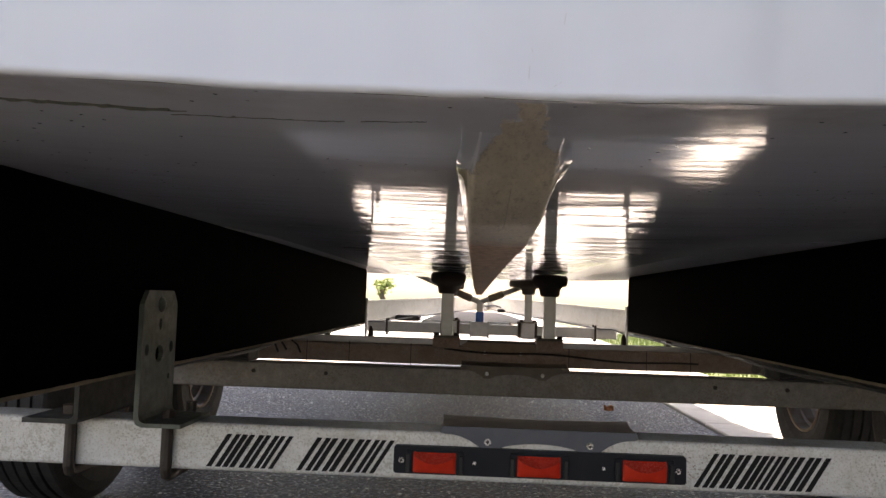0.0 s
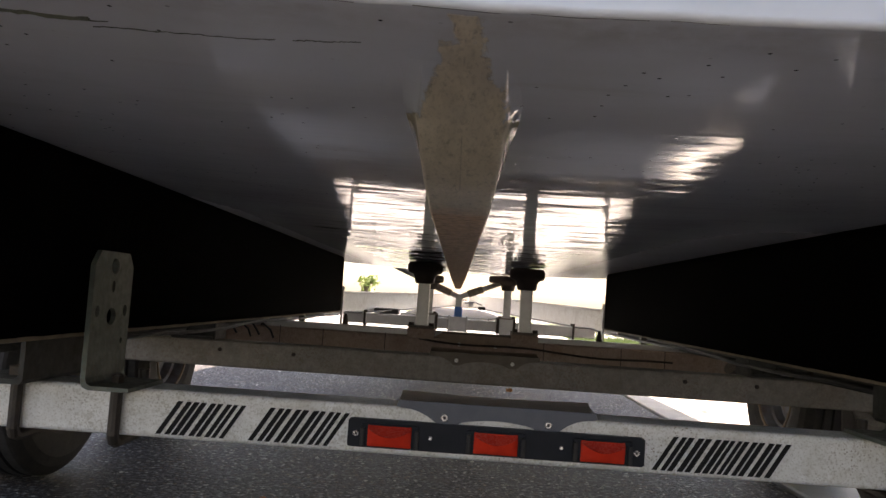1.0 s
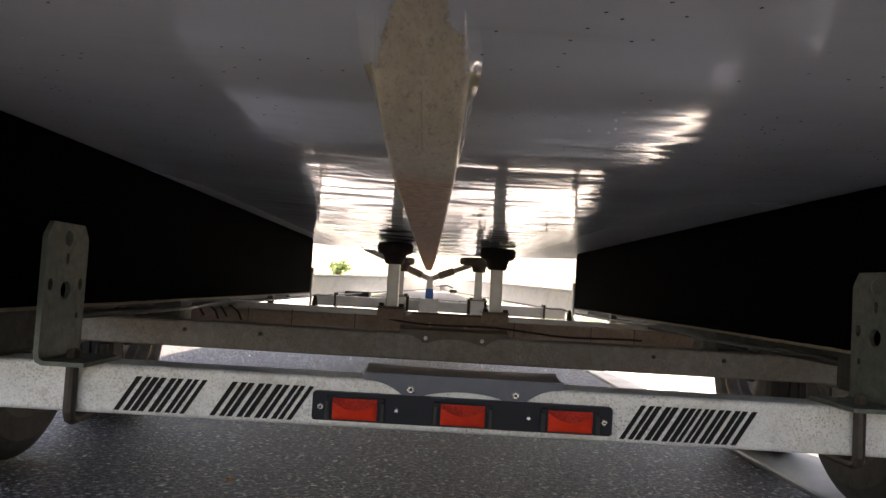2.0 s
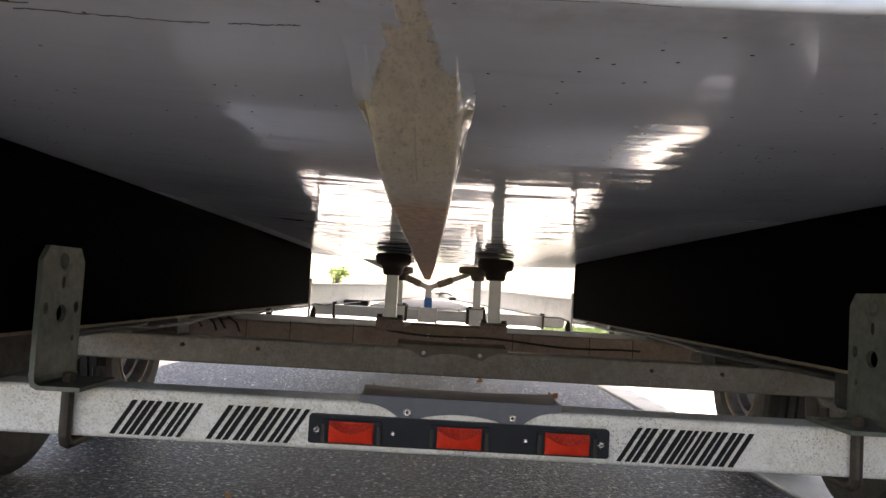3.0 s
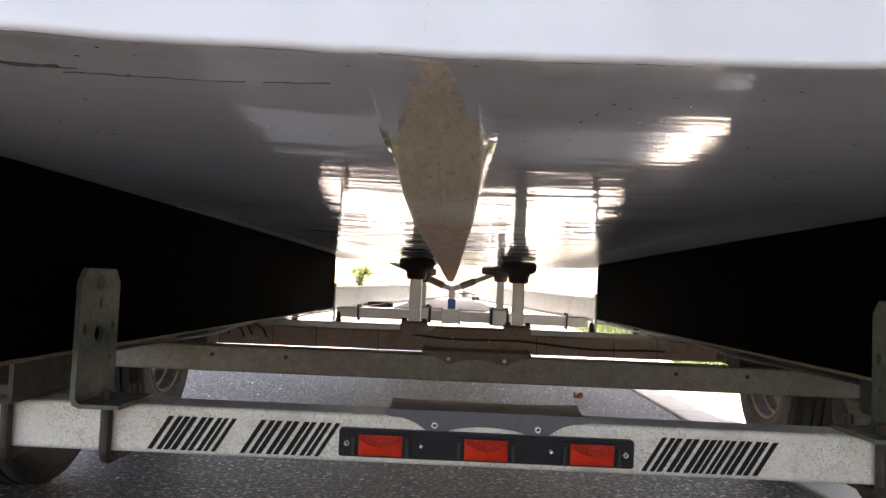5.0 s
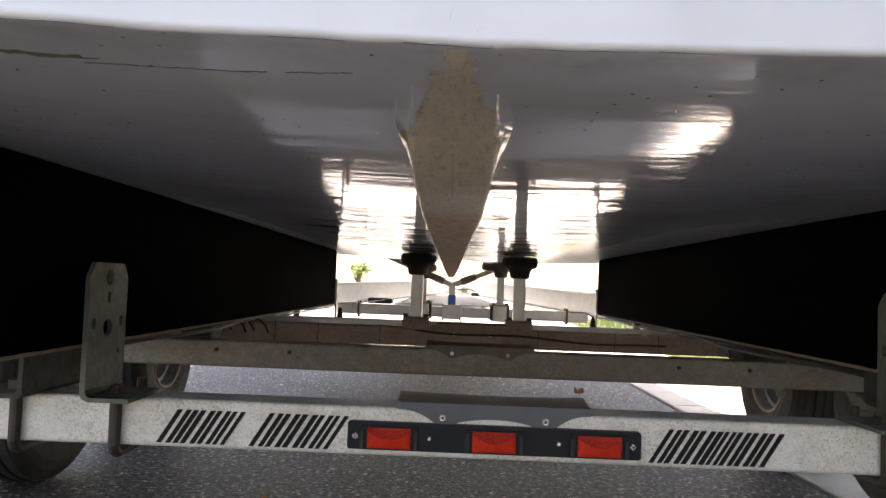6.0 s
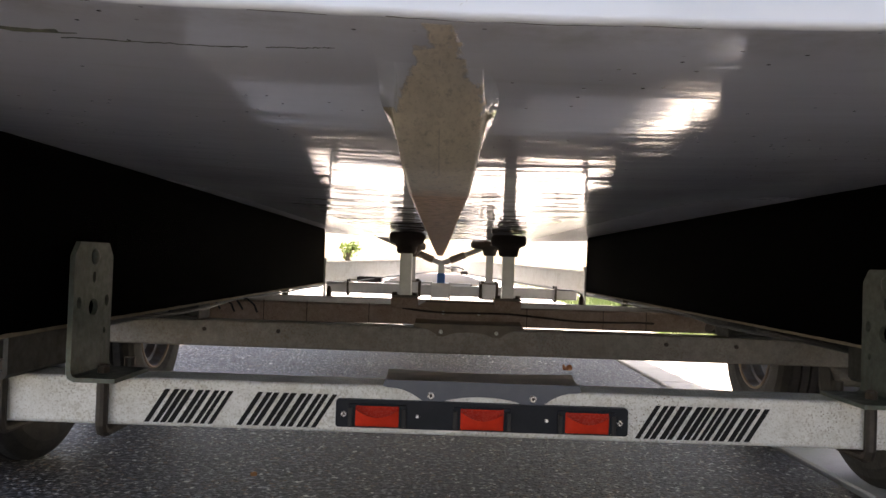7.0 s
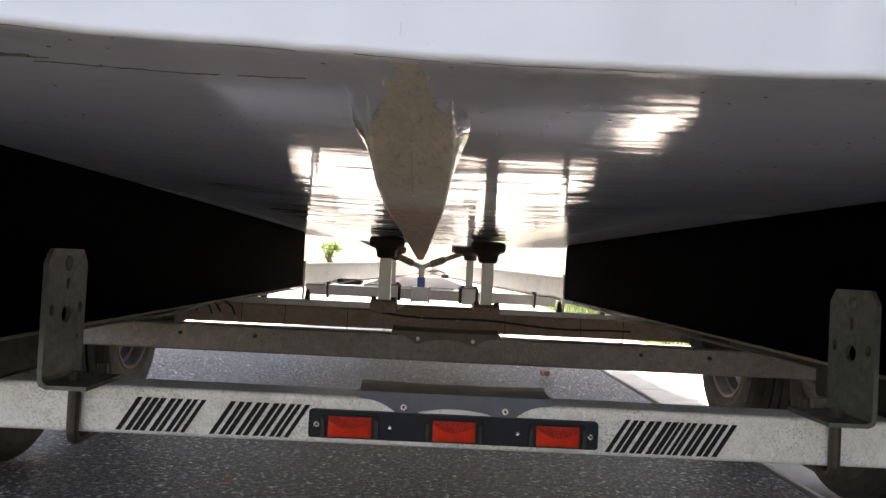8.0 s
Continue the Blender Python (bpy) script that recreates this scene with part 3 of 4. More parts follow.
def vinyl_flap(parent, x0, x1, y, ztop, material, rise=0.012):
    """A shield hooked over a cross beam: a scalloped apron with two screws, and a lip that stands up behind."""
    c = (x0 + x1) / 2
    low, high = ztop - 0.020, ztop + 0.010
    out = [(x0, high), (x0 - 0.003, ztop + 0.001), (x0 + 0.004, ztop - 0.001)]
    for k in range(1, 9):
        t = k / 8
        out.append((x0 + 0.004 + (c - 0.090 - x0) * t, ztop - 0.001 - 0.019 * t ** 2.2))
    for k in range(0, 9):
        a = math.pi * k / 8
        out.append((c - 0.075 - 0.012 * math.cos(a), low - 0.002 - 0.002 * math.sin(a)))
    for k in range(1, 12):
        t = k / 12
        out.append((c - 0.060 + 0.120 * t, low + 0.009 * math.sin(math.pi * t) ** 0.7))
    for k in range(0, 9):
        a = math.pi * k / 8
        out.append((c + 0.075 - 0.012 * math.cos(a), low - 0.002 - 0.002 * math.sin(a)))
    for k in range(1, 9):
        t = k / 8
        out.append((c + 0.090 + (x1 - 0.004 - c - 0.090) * t, ztop - 0.001 - 0.019 * (1 - t) ** 2.2))
    out += [(x1 + 0.003, ztop + 0.001), (x1, high)]
    apron = plate(out, 0.004, lambda u, v, w: (u, y - 0.005 + w, v))
    flap = part("flap", apron, material, parent, "dark vinyl shield hooked over the beam")

    def lip(u, v):
        sag = 0.003 * math.sin(math.pi * u)
        prof = [(y - 0.003, ztop + 0.0090), (y + 0.006, ztop + 0.0100), (y + 0.030, ztop + 0.0100), (y + 0.055, ztop + 0.010 + rise * 0.14), (y + 0.068, ztop + 0.010 + rise * 0.38)]
        k = v * 4
        i = min(int(k), 3)
        f = k - i
        a, b = prof[i], prof[i + 1]
        x = x0 + (x1 - x0) * u
        return (x, a[0] + (b[0] - a[0]) * f, a[1] + (b[1] - a[1]) * f - sag * v)
    bm = sheet(16, 12, lip)
    r = bmesh.ops.solidify(bm, geom=list(bm.faces), thickness=0.004)
    part("lip", bm, FLAP_BROWN if y < 0.5 else LIP_RUST, flap, "dark brown upturned lip", smooth=False)
    for s in (-1, 1):
        part("screw", screw((c + s * 0.075, y - 0.005, ztop - 0.011), 0.0055), CHROME if y < 0.5 else BEAM, flap)
        if y < 0.5:
            part("core", lathe([(-0.0018, 0.0), (-0.0018, 0.0023), (0.0, 0.0023)], (c + s * 0.075, y - 0.005, ztop - 0.011), "y", 10), RUBBER, flap)


def build_rear_beam():
    z0, z1 = 0.3405, 0.411
    beam = thing("rear_cross_beam", (0, 0.03, z0), "speckled galvanized rear cross beam with black lettering and red lights", "trailer beam", group="trailer cross beams")
    part("tube", box(-1.0, 1.0, 0.0, 0.076, z0, z1, 0.006, 3), BEAM, beam)
    # lettering, drawn as slanted bars
    def bars(start, widths, gap):
        x = start
        for w in widths:
            if w > 0:
                n = 1 if w < 0.015 else 2
                sw = w if n == 1 else w * 0.36
                for k in range(n):
                    xa = x + (w - sw) * k
                    lean = 0.030
                    o = [(xa, 0.347), (xa + sw, 0.347), (xa + sw + lean, 0.396), (xa + lean, 0.396)]
                    part("bar", plate(o, 0.0012, lambda u, v, q: (u, -0.0012 + q, v)), PAINT, beam, "black painted bar")
            x += abs(w) + gap
    bars(-0.495, (0.021, 0.008, 0.022, 0.020, 0.018), 0.0028)
    bars(-0.359, (0.021, 0.022, 0.023, 0.020, 0.019), 0.0028)
    bars(0.226, (0.019, 0.022, 0.022, 0.008, 0.016, 0.019, 0.021, 0.021), 0.0028)
    vinyl_flap(beam, -0.143, 0.142, 0.0, z1, VINYL, 0.016)


def build_light_bar():
    bar = thing("light_bar", (0, -0.004, 0.345), "black plastic identification light bar with three red lamps on the beam", "light bar")
    z0, z1 = 0.3510, 0.3915
    o, r = [], 0.0045
    for cx, cz, a0 in ((0.213 - r, z0 + r, -90), (0.213 - r, z1 - r, 0), (-0.213 + r, z1 - r, 90), (-0.213 + r, z0 + r, 180)):
        for k in range(5):
            a = radians(a0 + 90 * k / 4)
            o.append((cx + r * math.cos(a), cz + r * math.sin(a)))
    bm = plate(o, 0.009, lambda u, v, w: (u, -0.0095 + w, v))
    body = part("backing", bm, PLASTIC, bar)
    for cx in (-0.1524, 0.0, 0.1524):
        part("socket", box(cx - 0.042, cx + 0.042, -0.0125, -0.009, 0.3535, 0.386, 0.0015), PLASTIC, bar)
        # a lens with a waisted top and bottom and a ridge along it
        def lens(u, v, cx=cx, upper=False):
            k = (u - 0.5) * 2
            ridge = 0.3690 + 0.0110 * abs(k) ** 1.8
            lo, hi = 0.3545 + 0.0010 * (1 - k * k), 0.3845 - 0.0025 * (1 - k * k)
            if not upper:                    # lower face, towards the eye
                q = v
                zz, d = lo + (ridge - lo) * q, 0.0075 + 0.0075 * q ** 0.7
            else:                            # upper face, sloping back
                q = v
                zz, d = ridge + (hi - ridge) * q, 0.015 - 0.012 * q ** 0.8
            d *= 1 - 0.35 * abs(k) ** 6
            return (cx + k * 0.0305, -0.0118 - d, zz)
        lamp = part("lamp", sheet(18, 9, lens), RED, bar, "red lamp lens", smooth=True)
        part("upper_face", sheet(18, 6, lambda u, v, cx=cx: lens(u, v, cx, True)), SHADED_RED, lamp, "upper lens face, shade put in as darker red", smooth=True)
        for e in (-1, 1):
            part("clip", box(cx + e * 0.039 - 0.003, cx + e * 0.039 + 0.003, -0.017, -0.012, 0.353, 0.380, 0.001), RUBBER, lamp)
        part("rim", box(cx - 0.0315, cx + 0.0315, -0.0145, -0.0118, 0.354, 0.3835, 0.001), RED, lamp)
    for sx in (-0.2013, -0.094, 0.094, 0.2013):
        rivet = part("rivet", screw((sx, -0.0095, 0.370), 0.0045 if abs(sx) > 0.15 else 0.003), CHROME, bar)
        if abs(sx) > 0.15:
            part("core", lathe([(-0.0018, 0.0), (-0.0018, 0.0019), (0.0, 0.0019)], (sx, -0.0095, 0.370), "y", 10), RUBBER, rivet)


def build_bracket(s, group):
    x = s * 0.585 + (0.010 if s < 0 else 0.004)
    br = thing("bunk_bracket", (x, 0.0, 0.411), "galvanized bunk bracket with punched holes bolted to the beam", "bracket", group=group)
    # upright leg with clipped top corners and punched holes, in the plane of the bunk
    y0, y1, z0, z1 = -0.065, 0.060, 0.413, 0.607
    o = [(y0, z0 + 0.027), (y1, z0 + 0.027), (y1, z1 - 0.02), (y1 - 0.016, z1), (y0 + 0.016, z1), (y0, z1 - 0.02)]
    m = (y0 + y1) / 2
    holes = [(m, 0.512, 0.015, 0.013), (m - 0.045, 0.520, 0.007, 0.009), (m + 0.045, 0.520, 0.007, 0.009), (m, 0.556, 0.005, 0.009), (m + 0.04, 0.475, 0.004, 0.005)]
    bm = plate(o, 0.007, lambda u, v, w: (x + s * w, u, v), holes)
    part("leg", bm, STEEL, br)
    # foot, bent inwards with a round heel
    o2 = [(0.007, 0.0285), (0.007, 0.013), (0.004, 0.004), (-0.005, 0.0), (-0.062, 0.0), (-0.062, 0.006), (-0.008, 0.006), (-0.002, 0.009), (0.0, 0.016), (0.0, 0.0285)]
    bm = plate(o2, y1 - y0, lambda u, v, w: (x + s * u, y0 + w, 0.4115 + v))
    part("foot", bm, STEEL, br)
    part("carriage_bolt", lathe([(-0.006, 0.0), (-0.005, 0.006), (-0.002, 0.011), (0.0, 0.012)], (x, m, 0.586), "x", 14) if s > 0 else
         lathe([(0.006, 0.0), (0.005, 0.006), (0.002, 0.011), (0.0, 0.012)], (x + 0.0, m, 0.586), "x", 14), STEEL, br, smooth=True)
    ub = part("u_bolt", u_bolt(x - s * 0.022, -0.0095, 0.086, 0.330, 0.411), UBOLT, br, "rust-stained U-bolt")
    for yy in (-0.0095,):
        part("nut", lathe([(0.0, 0.0), (0.0, 0.0095), (0.008, 0.0095), (0.008, 0.006), (0.012, 0.006), (0.012, 0.0)], (x - s * 0.022, yy, 0.4185), "z", 6), RUSTY, ub)


def build_outer_angle(s, group):
    x = s * 0.672
    an = thing("rail_clamp", (x, 0, 0.411), "low galvanized angle clamp with a U-bolt on the beam", "bracket", group=group)
    o = [(0.0, 0.072), (-0.007, 0.072), (-0.007, 0.006), (-0.002, 0.0), (0.075, 0.0), (0.075, 0.007), (0.006, 0.007), (0.0, 0.012)]
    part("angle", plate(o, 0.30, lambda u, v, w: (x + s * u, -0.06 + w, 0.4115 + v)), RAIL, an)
    ub = part("u_bolt", u_bolt(x + s * 0.028, -0.0095, 0.086, 0.330, 0.411), UBOLT, an, "rust-stained U-bolt")
    part("nut", lathe([(0.0, 0.0), (0.0, 0.014), (0.013, 0.014), (0.013, 0.0)], (x + s * 0.028, -0.0095, 0.419), "z", 6), RUSTY, ub)


def build_bunk(s):
    x = s * 0.6
    bunk = thing("bunk_board", (x, 1.0, 0.482), "tall bunk board wrapped in black carpet under the hull", "bunk", group="bunk boards")

    def face(u, v):
        y = -0.55 + 2.95 * v
        loop = [(0, 0.488), (0, 0.5), (0, 0.60), (0, 0.715), (0.004, 0.731), (0.016, 0.7440), (0.030, 0.7440), (0.042, 0.731), (0.046, 0.715), (0.046, 0.60), (0.046, 0.5), (0.046, 0.488), (0, 0.488)]
        i = round(u * 12)
        a, z = loop[i]
        y += (0.010 * noise.noise(Vector((z * 60, a * 50, 5 + s))) if v in (0.0, 1.0) else 0.0)
        fuzz = 0.0016 * noise.noise(Vector((y * 30, z * 40, s)))
        return (x + s * (a + fuzz), y, z + 0.0012 * noise.noise(Vector((y * 26, a * 90, 2))))
    bm = sheet(12, 160, face)
    bmesh.ops.remove_doubles(bm, verts=bm.verts, dist=1e-5)
    bmesh.ops.holes_fill(bm, edges=[e for e in bm.edges if e.is_boundary])
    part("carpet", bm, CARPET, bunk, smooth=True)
    part("bare_edge", box(x + (0.003 if s > 0 else -0.043), x + (0.043 if s > 0 else -0.003), -0.545, 2.395, 0.482, 0.489, 0.001, 1), WOOD, bunk, "bare wooden lower edge")


def i_beam(a, b, z_a, z_b, height, width, web=0.008, flange=0.010):
    """An I-section between two plan points."""
    a, b = Vector(a), Vector(b)
    d = (b - a).normalized()
    n = Vector((-d.y, d.x))
    w, t, h = width / 2, web / 2, height
    o = [(-w, 0), (w, 0), (w, flange), (t, flange + 0.004), (t, h - flange - 0.004), (w, h - flange), (w, h), (-w, h), (-w, h - flange), (-t, h - flange - 0.004), (-t, flange + 0.004), (-w, flange)]
    bm = bmesh.new()
    rings = []
    for p, z in ((a, z_a), (b, z_b)):
        rings.append([bm.verts.new((p.x + n.x * u, p.y + n.y * u, z + v)) for u, v in o])
    m = len(o)
    for k in range(m):
        bm.faces.new((rings[0][k], rings[0][(k + 1) % m], rings[1][(k + 1) % m], rings[1][k]))
    bm.faces.new(rings[0]), bm.faces.new(rings[1])
    return bm


def build_frame():
    for s in (-1, 1):
        rail = thing("frame_rail", (s * 0.92, 1.7, 0.42), "dark I-beam side rail of the trailer, shade put into its colour", "trailer rail", group="trailer rails")
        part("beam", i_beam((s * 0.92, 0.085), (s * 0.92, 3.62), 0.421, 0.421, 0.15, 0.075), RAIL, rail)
        for y in (0.0, 0.96, 2.12, 3.45):
            part("bolt", bolt_head((s * 0.895, y + 0.03, 0.4335), 0.009, "z", -0.008), RUSTY, rail)
        arm = thing("tongue_rail", (s * 0.92, 3.62, 0.42), "aluminium I-beam running inwards to the tongue", "trailer rail", group="tongue rails")
        part("beam", i_beam((s * 0.92, 3.63), (s * 0.05, 7.6), 0.421, 0.50, 0.15, 0.075), BEAM, arm)
        part("splice_plate", box(s * 0.955 - 0.004, s * 0.955 + 0.004, 3.45, 3.62, 0.44, 0.55, 0.002, 1), STEEL, arm)
        # brake line clipped along the rail
        line = thing("brake_line", (s * 0.8, 3.5, 0.44), "thin dark brake line clipped along the rail", "brake line", group="brake lines")
        pts = [(s * (0.72 - 0.02 * math.sin(k * 0.9)), 0.2 + k * 0.28, 0.452 + 0.004 * math.sin(k * 1.7)) for k in range(13)]
        pts += [(s * (0.70 - 0.62 * k / 8), 3.75 + 3.4 * k / 8, 0.45 + 0.06 * k / 8) for k in range(9)]
        part("tube", rod(pts, 0.0045, 6), WIRE, line)
    gus = thing("tongue_plate", (0, 6, 0.48), "grey aluminium gusset plate across the tongue rails", "gusset plate")
    part("plate", plate([(-0.45, 4.08), (0.15, 4.08), (0.24, 4.3), (0.26, 4.8), (0.20, 5.8), (0.10, 6.6), (-0.10, 6.9), (-0.30, 6.6), (-0.40, 5.6)], 0.012,
                        lambda u, v, w: (u, v, 0.446 + 0.014 * (v - 4.08) + w)), BEAM_DULL, gus)
    part("edge", box(-0.44, 0.14, 4.072, 4.082, 0.425, 0.462, 0.002), ALUMINIUM, gus)
    wn_ = thing("winch_foot", (0.16, 6.4, 0.5), "dark winch foot on the tongue", "winch")
    part("block", box(0.13, 0.20, 6.3, 6.5, 0.49, 0.525, 0.012), RUBBER, wn_)
    part("strap", rod([(0.16, 6.35, 0.54), (0.10, 6.2, 0.56), (0.0, 6.0, 0.55)], 0.006, 6), WIRE, wn_)
    # plain dark block under the left rail
    sb = thing("dark_block", (-0.6, 4.6, 0.44), "small dark block under the rail", "bracket")
    part("arm", box(-0.68, -0.50, 4.55, 4.75, 0.435, 0.475, 0.008), RUBBER, sb)
    ton = thing("tongue", (0, 7.6, 0.5), "aluminium tongue tube with a coupler", "trailer tongue")
    part("tube", box(-0.05, 0.05, 7.3, 8.9, 0.47, 0.57, 0.006), ALUMINIUM, ton)
    part("coupler", box(-0.045, 0.045, 8.85, 9.1, 0.50, 0.60, 0.02), BEAM_DULL, ton)


def build_inner_bracket(s, y, z):
    x = s * 0.712
    br = thing("bunk_bracket", (x, y, z), "galvanized bunk bracket on an inner cross beam, darkened for shade", "bracket", group="inner bunk brackets")
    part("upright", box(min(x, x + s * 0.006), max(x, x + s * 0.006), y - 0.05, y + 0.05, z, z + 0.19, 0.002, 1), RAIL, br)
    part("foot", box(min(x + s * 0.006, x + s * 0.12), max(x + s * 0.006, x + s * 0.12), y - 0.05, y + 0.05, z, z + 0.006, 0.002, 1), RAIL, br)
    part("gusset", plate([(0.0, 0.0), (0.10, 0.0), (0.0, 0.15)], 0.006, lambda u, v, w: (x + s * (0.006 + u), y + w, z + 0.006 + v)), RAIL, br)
    for e in (-1, 1):
        part("bolt", bolt_head((x, y + e * 0.025, z + 0.13), 0.008, "x", 0.006 * s), RUSTY, br)


def build_cross_beams():
    two = thing("second_cross_beam", (0, 1, 0.35), "dull brownish galvanized cross beam", "trailer beam", group="trailer cross beams")
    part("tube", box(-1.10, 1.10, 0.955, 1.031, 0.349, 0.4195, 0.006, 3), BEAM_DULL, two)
    vinyl_flap(two, -0.132, 0.160, 0.955, 0.4205, FLAP_RUST, 0.020)
    for x in (-0.7, -0.5, 0.55, 0.74):
        part("bolt", bolt_head((x, 0.955, 0.395), 0.006), RUSTY, two)
    three = thing("third_cross_beam", (0, 2.12, 0.33), "rust-stained brown cross beam carrying the keel guides", "trailer beam", group="trailer cross beams")
    bm = box(-1.12, 1.12, 2.10, 2.176, 0.334, 0.412, 0.006, 3)
    for v in bm.verts:
        v.co.z += 0.004 * v.co.x
    part("tube", bm, BEAM_RUST, three)
    part("top_tube", box(-1.12, 1.12, 2.19, 2.24, 0.345, 0.435, 0.005, 2), ALUMINIUM, three)
    for x in (-0.80, -0.62, -0.36, 0.30, 0.62, 0.80):
        part("strap", rod([(x, 2.094, 0.418), (x, 2.094, 0.326), (x, 2.14, 0.324)], 0.0015, 6), RUSTY, three, "black cable tie")
    shield = part("shield", plate([(-0.13, 0.430), (-0.155, 0.416), (-0.11, 0.404), (-0.06, 0.376), (-0.04, 0.374), (-0.02, 0.381), (0.07, 0.381), (0.09, 0.374), (0.11, 0.376), (0.17, 0.404), (0.20, 0.416), (0.17, 0.430)], 0.005, lambda u, v, w: (u + 0.003, 2.092 + w, v)), LIP_RUST, three, "rust-stained vinyl shield over the beam")
    for x in (-0.05, 0.10):
        part("screw", screw((x, 2.092, 0.388), 0.008), BEAM, shield)
    part("lip", box(-0.125, 0.170, 2.092, 2.180, 0.429, 0.437, 0.003), FLAP_RUST, shield, "dark upturned lip")
    cable = thing("wiring_cable", (0, 2.05, 0.40), "black trailer wiring cable sagging along the cross beam", "cable")
    pts = [(-0.22 + 0.075 * k, 2.088, 0.402 - 0.035 * (k / 14) ** 0.8 - 0.006 * math.sin(k * 0.8)) for k in range(15)]
    part("cable", rod(pts, 0.0042, 8), RUSTY, cable)
    for k, xa in enumerate((-1.03, -0.98, -0.935, -0.885)):
        w = thing("loose_wire", (xa, 2.12, 0.412), "thin black wire end looped over the cross beam", "wire", group="loose wires")
        q = 0.010 * (k % 2)
        part("wire", rod([(xa - 0.01, 2.15, 0.412), (xa, 2.12, 0.417), (xa + 0.008, 2.10, 0.421), (xa + 0.022, 2.090, 0.412), (xa + 0.036 + q, 2.089, 0.394), (xa + 0.048 + q, 2.094, 0.372 - q)], 0.0042, 6), WIRE, w)
    four = thing("front_cross_beam", (0, 3.87, 0.38), "light aluminium front cross beam", "trailer beam", group="trailer cross beams")
    part("tube", box(-0.80, 0.82, 3.84, 3.916, 0.384, 0.452, 0.006, 2), ALUMINIUM, four)
    for x in (-0.66, 0.68):
        part("u_bolt", u_bolt(x, 3.832, 3.93, 0.372, 0.452, 0.007), UBOLT, four)


def build_keel_guide(x, y, zb, half, pad_half, label_group, hull_gap):
    """A post with a mushroom-shaped rubber pad."""
    g = thing("keel_guide", (x, y, zb), "galvanized guide post with a black rubber pad under the hull", "guide post", group=label_group)
    top = bottom(x, y) - hull_gap
    part("post", box(x - half, x + half, y - half, y + half, zb, top - 0.05, 0.004, 2), ALUMINIUM, g)
    prof = [(-0.092, 0.0), (-0.092, 0.036), (-0.082, 0.042), (-0.066, 0.044), (-0.052, 0.050), (-0.046, pad_half - 0.006), (-0.034, pad_half), (-0.012, pad_half), (-0.002, pad_half - 0.008), (0.0, pad_half - 0.03), (0.0, 0.0)]
    part("pad", lathe(prof, (x, y, top), "z", 28), PAD, g, "round brown-black rubber pad", smooth=True)
    if y < 3:
        part("clamp", box(x - 0.056, x + 0.056, y - 0.052, y + 0.052, zb - 0.045, zb - 0.001, 0.004), BEAM_RUST, g)
    else:
        part("clamp", box(x - 0.042, x + 0.042, y - 0.035, y + 0.035, zb - 0.10, zb + 0.02, 0.004), ALUMINIUM, g)
        for dx in (-0.052, 0.052):
            part("side_plate", box(x + dx - 0.008, x + dx + 0.008, y - 0.03, y + 0.12, zb - 0.095, zb + 0.01, 0.002), RUSTY, g)
    part("foot_plate", box(x - 0.056, x + 0.056, y - 0.056, y + 0.056, zb, zb + 0.008, 0.002), BEAM_DULL, g)
    for dx in (-0.042, 0.042):
        part("nut", lathe([(0.0, 0.0), (0.0, 0.011), (0.013, 0.011), (0.013, 0.0)], (x + dx, y - 0.04, zb + 0.008), "z", 6), RUSTY, g)


def build_y_stand():
    x, y = -0.062, 3.87
    st = thing("bow_roller_stand", (x, y, 0.45), "Y-shaped aluminium bow cradle on a blue-sleeved stem", "bow stand")
    part("stem", box(x - 0.02, x + 0.02, y - 0.02, y + 0.02, 0.452, 0.60, 0.003), ALUMINIUM, st)
    part("sleeve", box(x - 0.025, x + 0.025, y - 0.025, y + 0.025, 0.466, 0.53, 0.003), BLUE, st, "blue painted sleeve")
    part("clamp", box(x - 0.062, x + 0.062, y - 0.05, y + 0.06, 0.372, 0.466, 0.003), ALUMINIUM, st)
    for dx in (-0.058, 0.058):
        part("u_bolt", u_bolt(x + dx, y - 0.056, y + 0.066, 0.365, 0.452, 0.006), ALUMINIUM, st)
    for s, l in ((-1, 0.47), (1, 0.36)):
        o = Vector((x, y, 0.592))
        d = Vector((s * math.cos(radians(22)), 0, math.sin(radians(22))))
        arm = part("arm", rod([o, o + d * l], 0.017, 10), ALUMINIUM, st)
        part("roller", rod([o + d * 0.06, o + d * 0.16], 0.024, 12), BEAM_DULL, arm)


def build_far_bunk_post(s):
    x = s * 0.597
    p = thing("bunk_post", (x, 2.3, 0.41), "upright galvanized angle bolted to the bunk end", "bracket", group="bunk end posts")
    o = [(2.372, 0.413), (2.408, 0.413), (2.408, 0.60), (2.372, 0.60)]
    part("leg", plate(o, 0.008, lambda u, v, w: (x - s * w, u, v), [(2.39, 0.585, 0.006, 0.008), (2.39, 0.52, 0.006, 0.01)]), ALUMINIUM, p)
    part("foot", box(x - s * 0.0 - 0.045, x + 0.045, 2.25, 2.41, 0.405, 0.4135, 0.002), STEEL, p)
    q = x + s * 0.14
    part("stub", box(q - 0.012, q + 0.012, 2.20, 2.24, 0.435, 0.487, 0.003), STEEL, p)
    part("nut", lathe([(0.0, 0.0), (0.0, 0.013), (0.03, 0.010), (0.045, 0.004), (0.045, 0.0)], (x - s * 0.05, 2.21, 0.435), "z", 8), RUSTY, p)


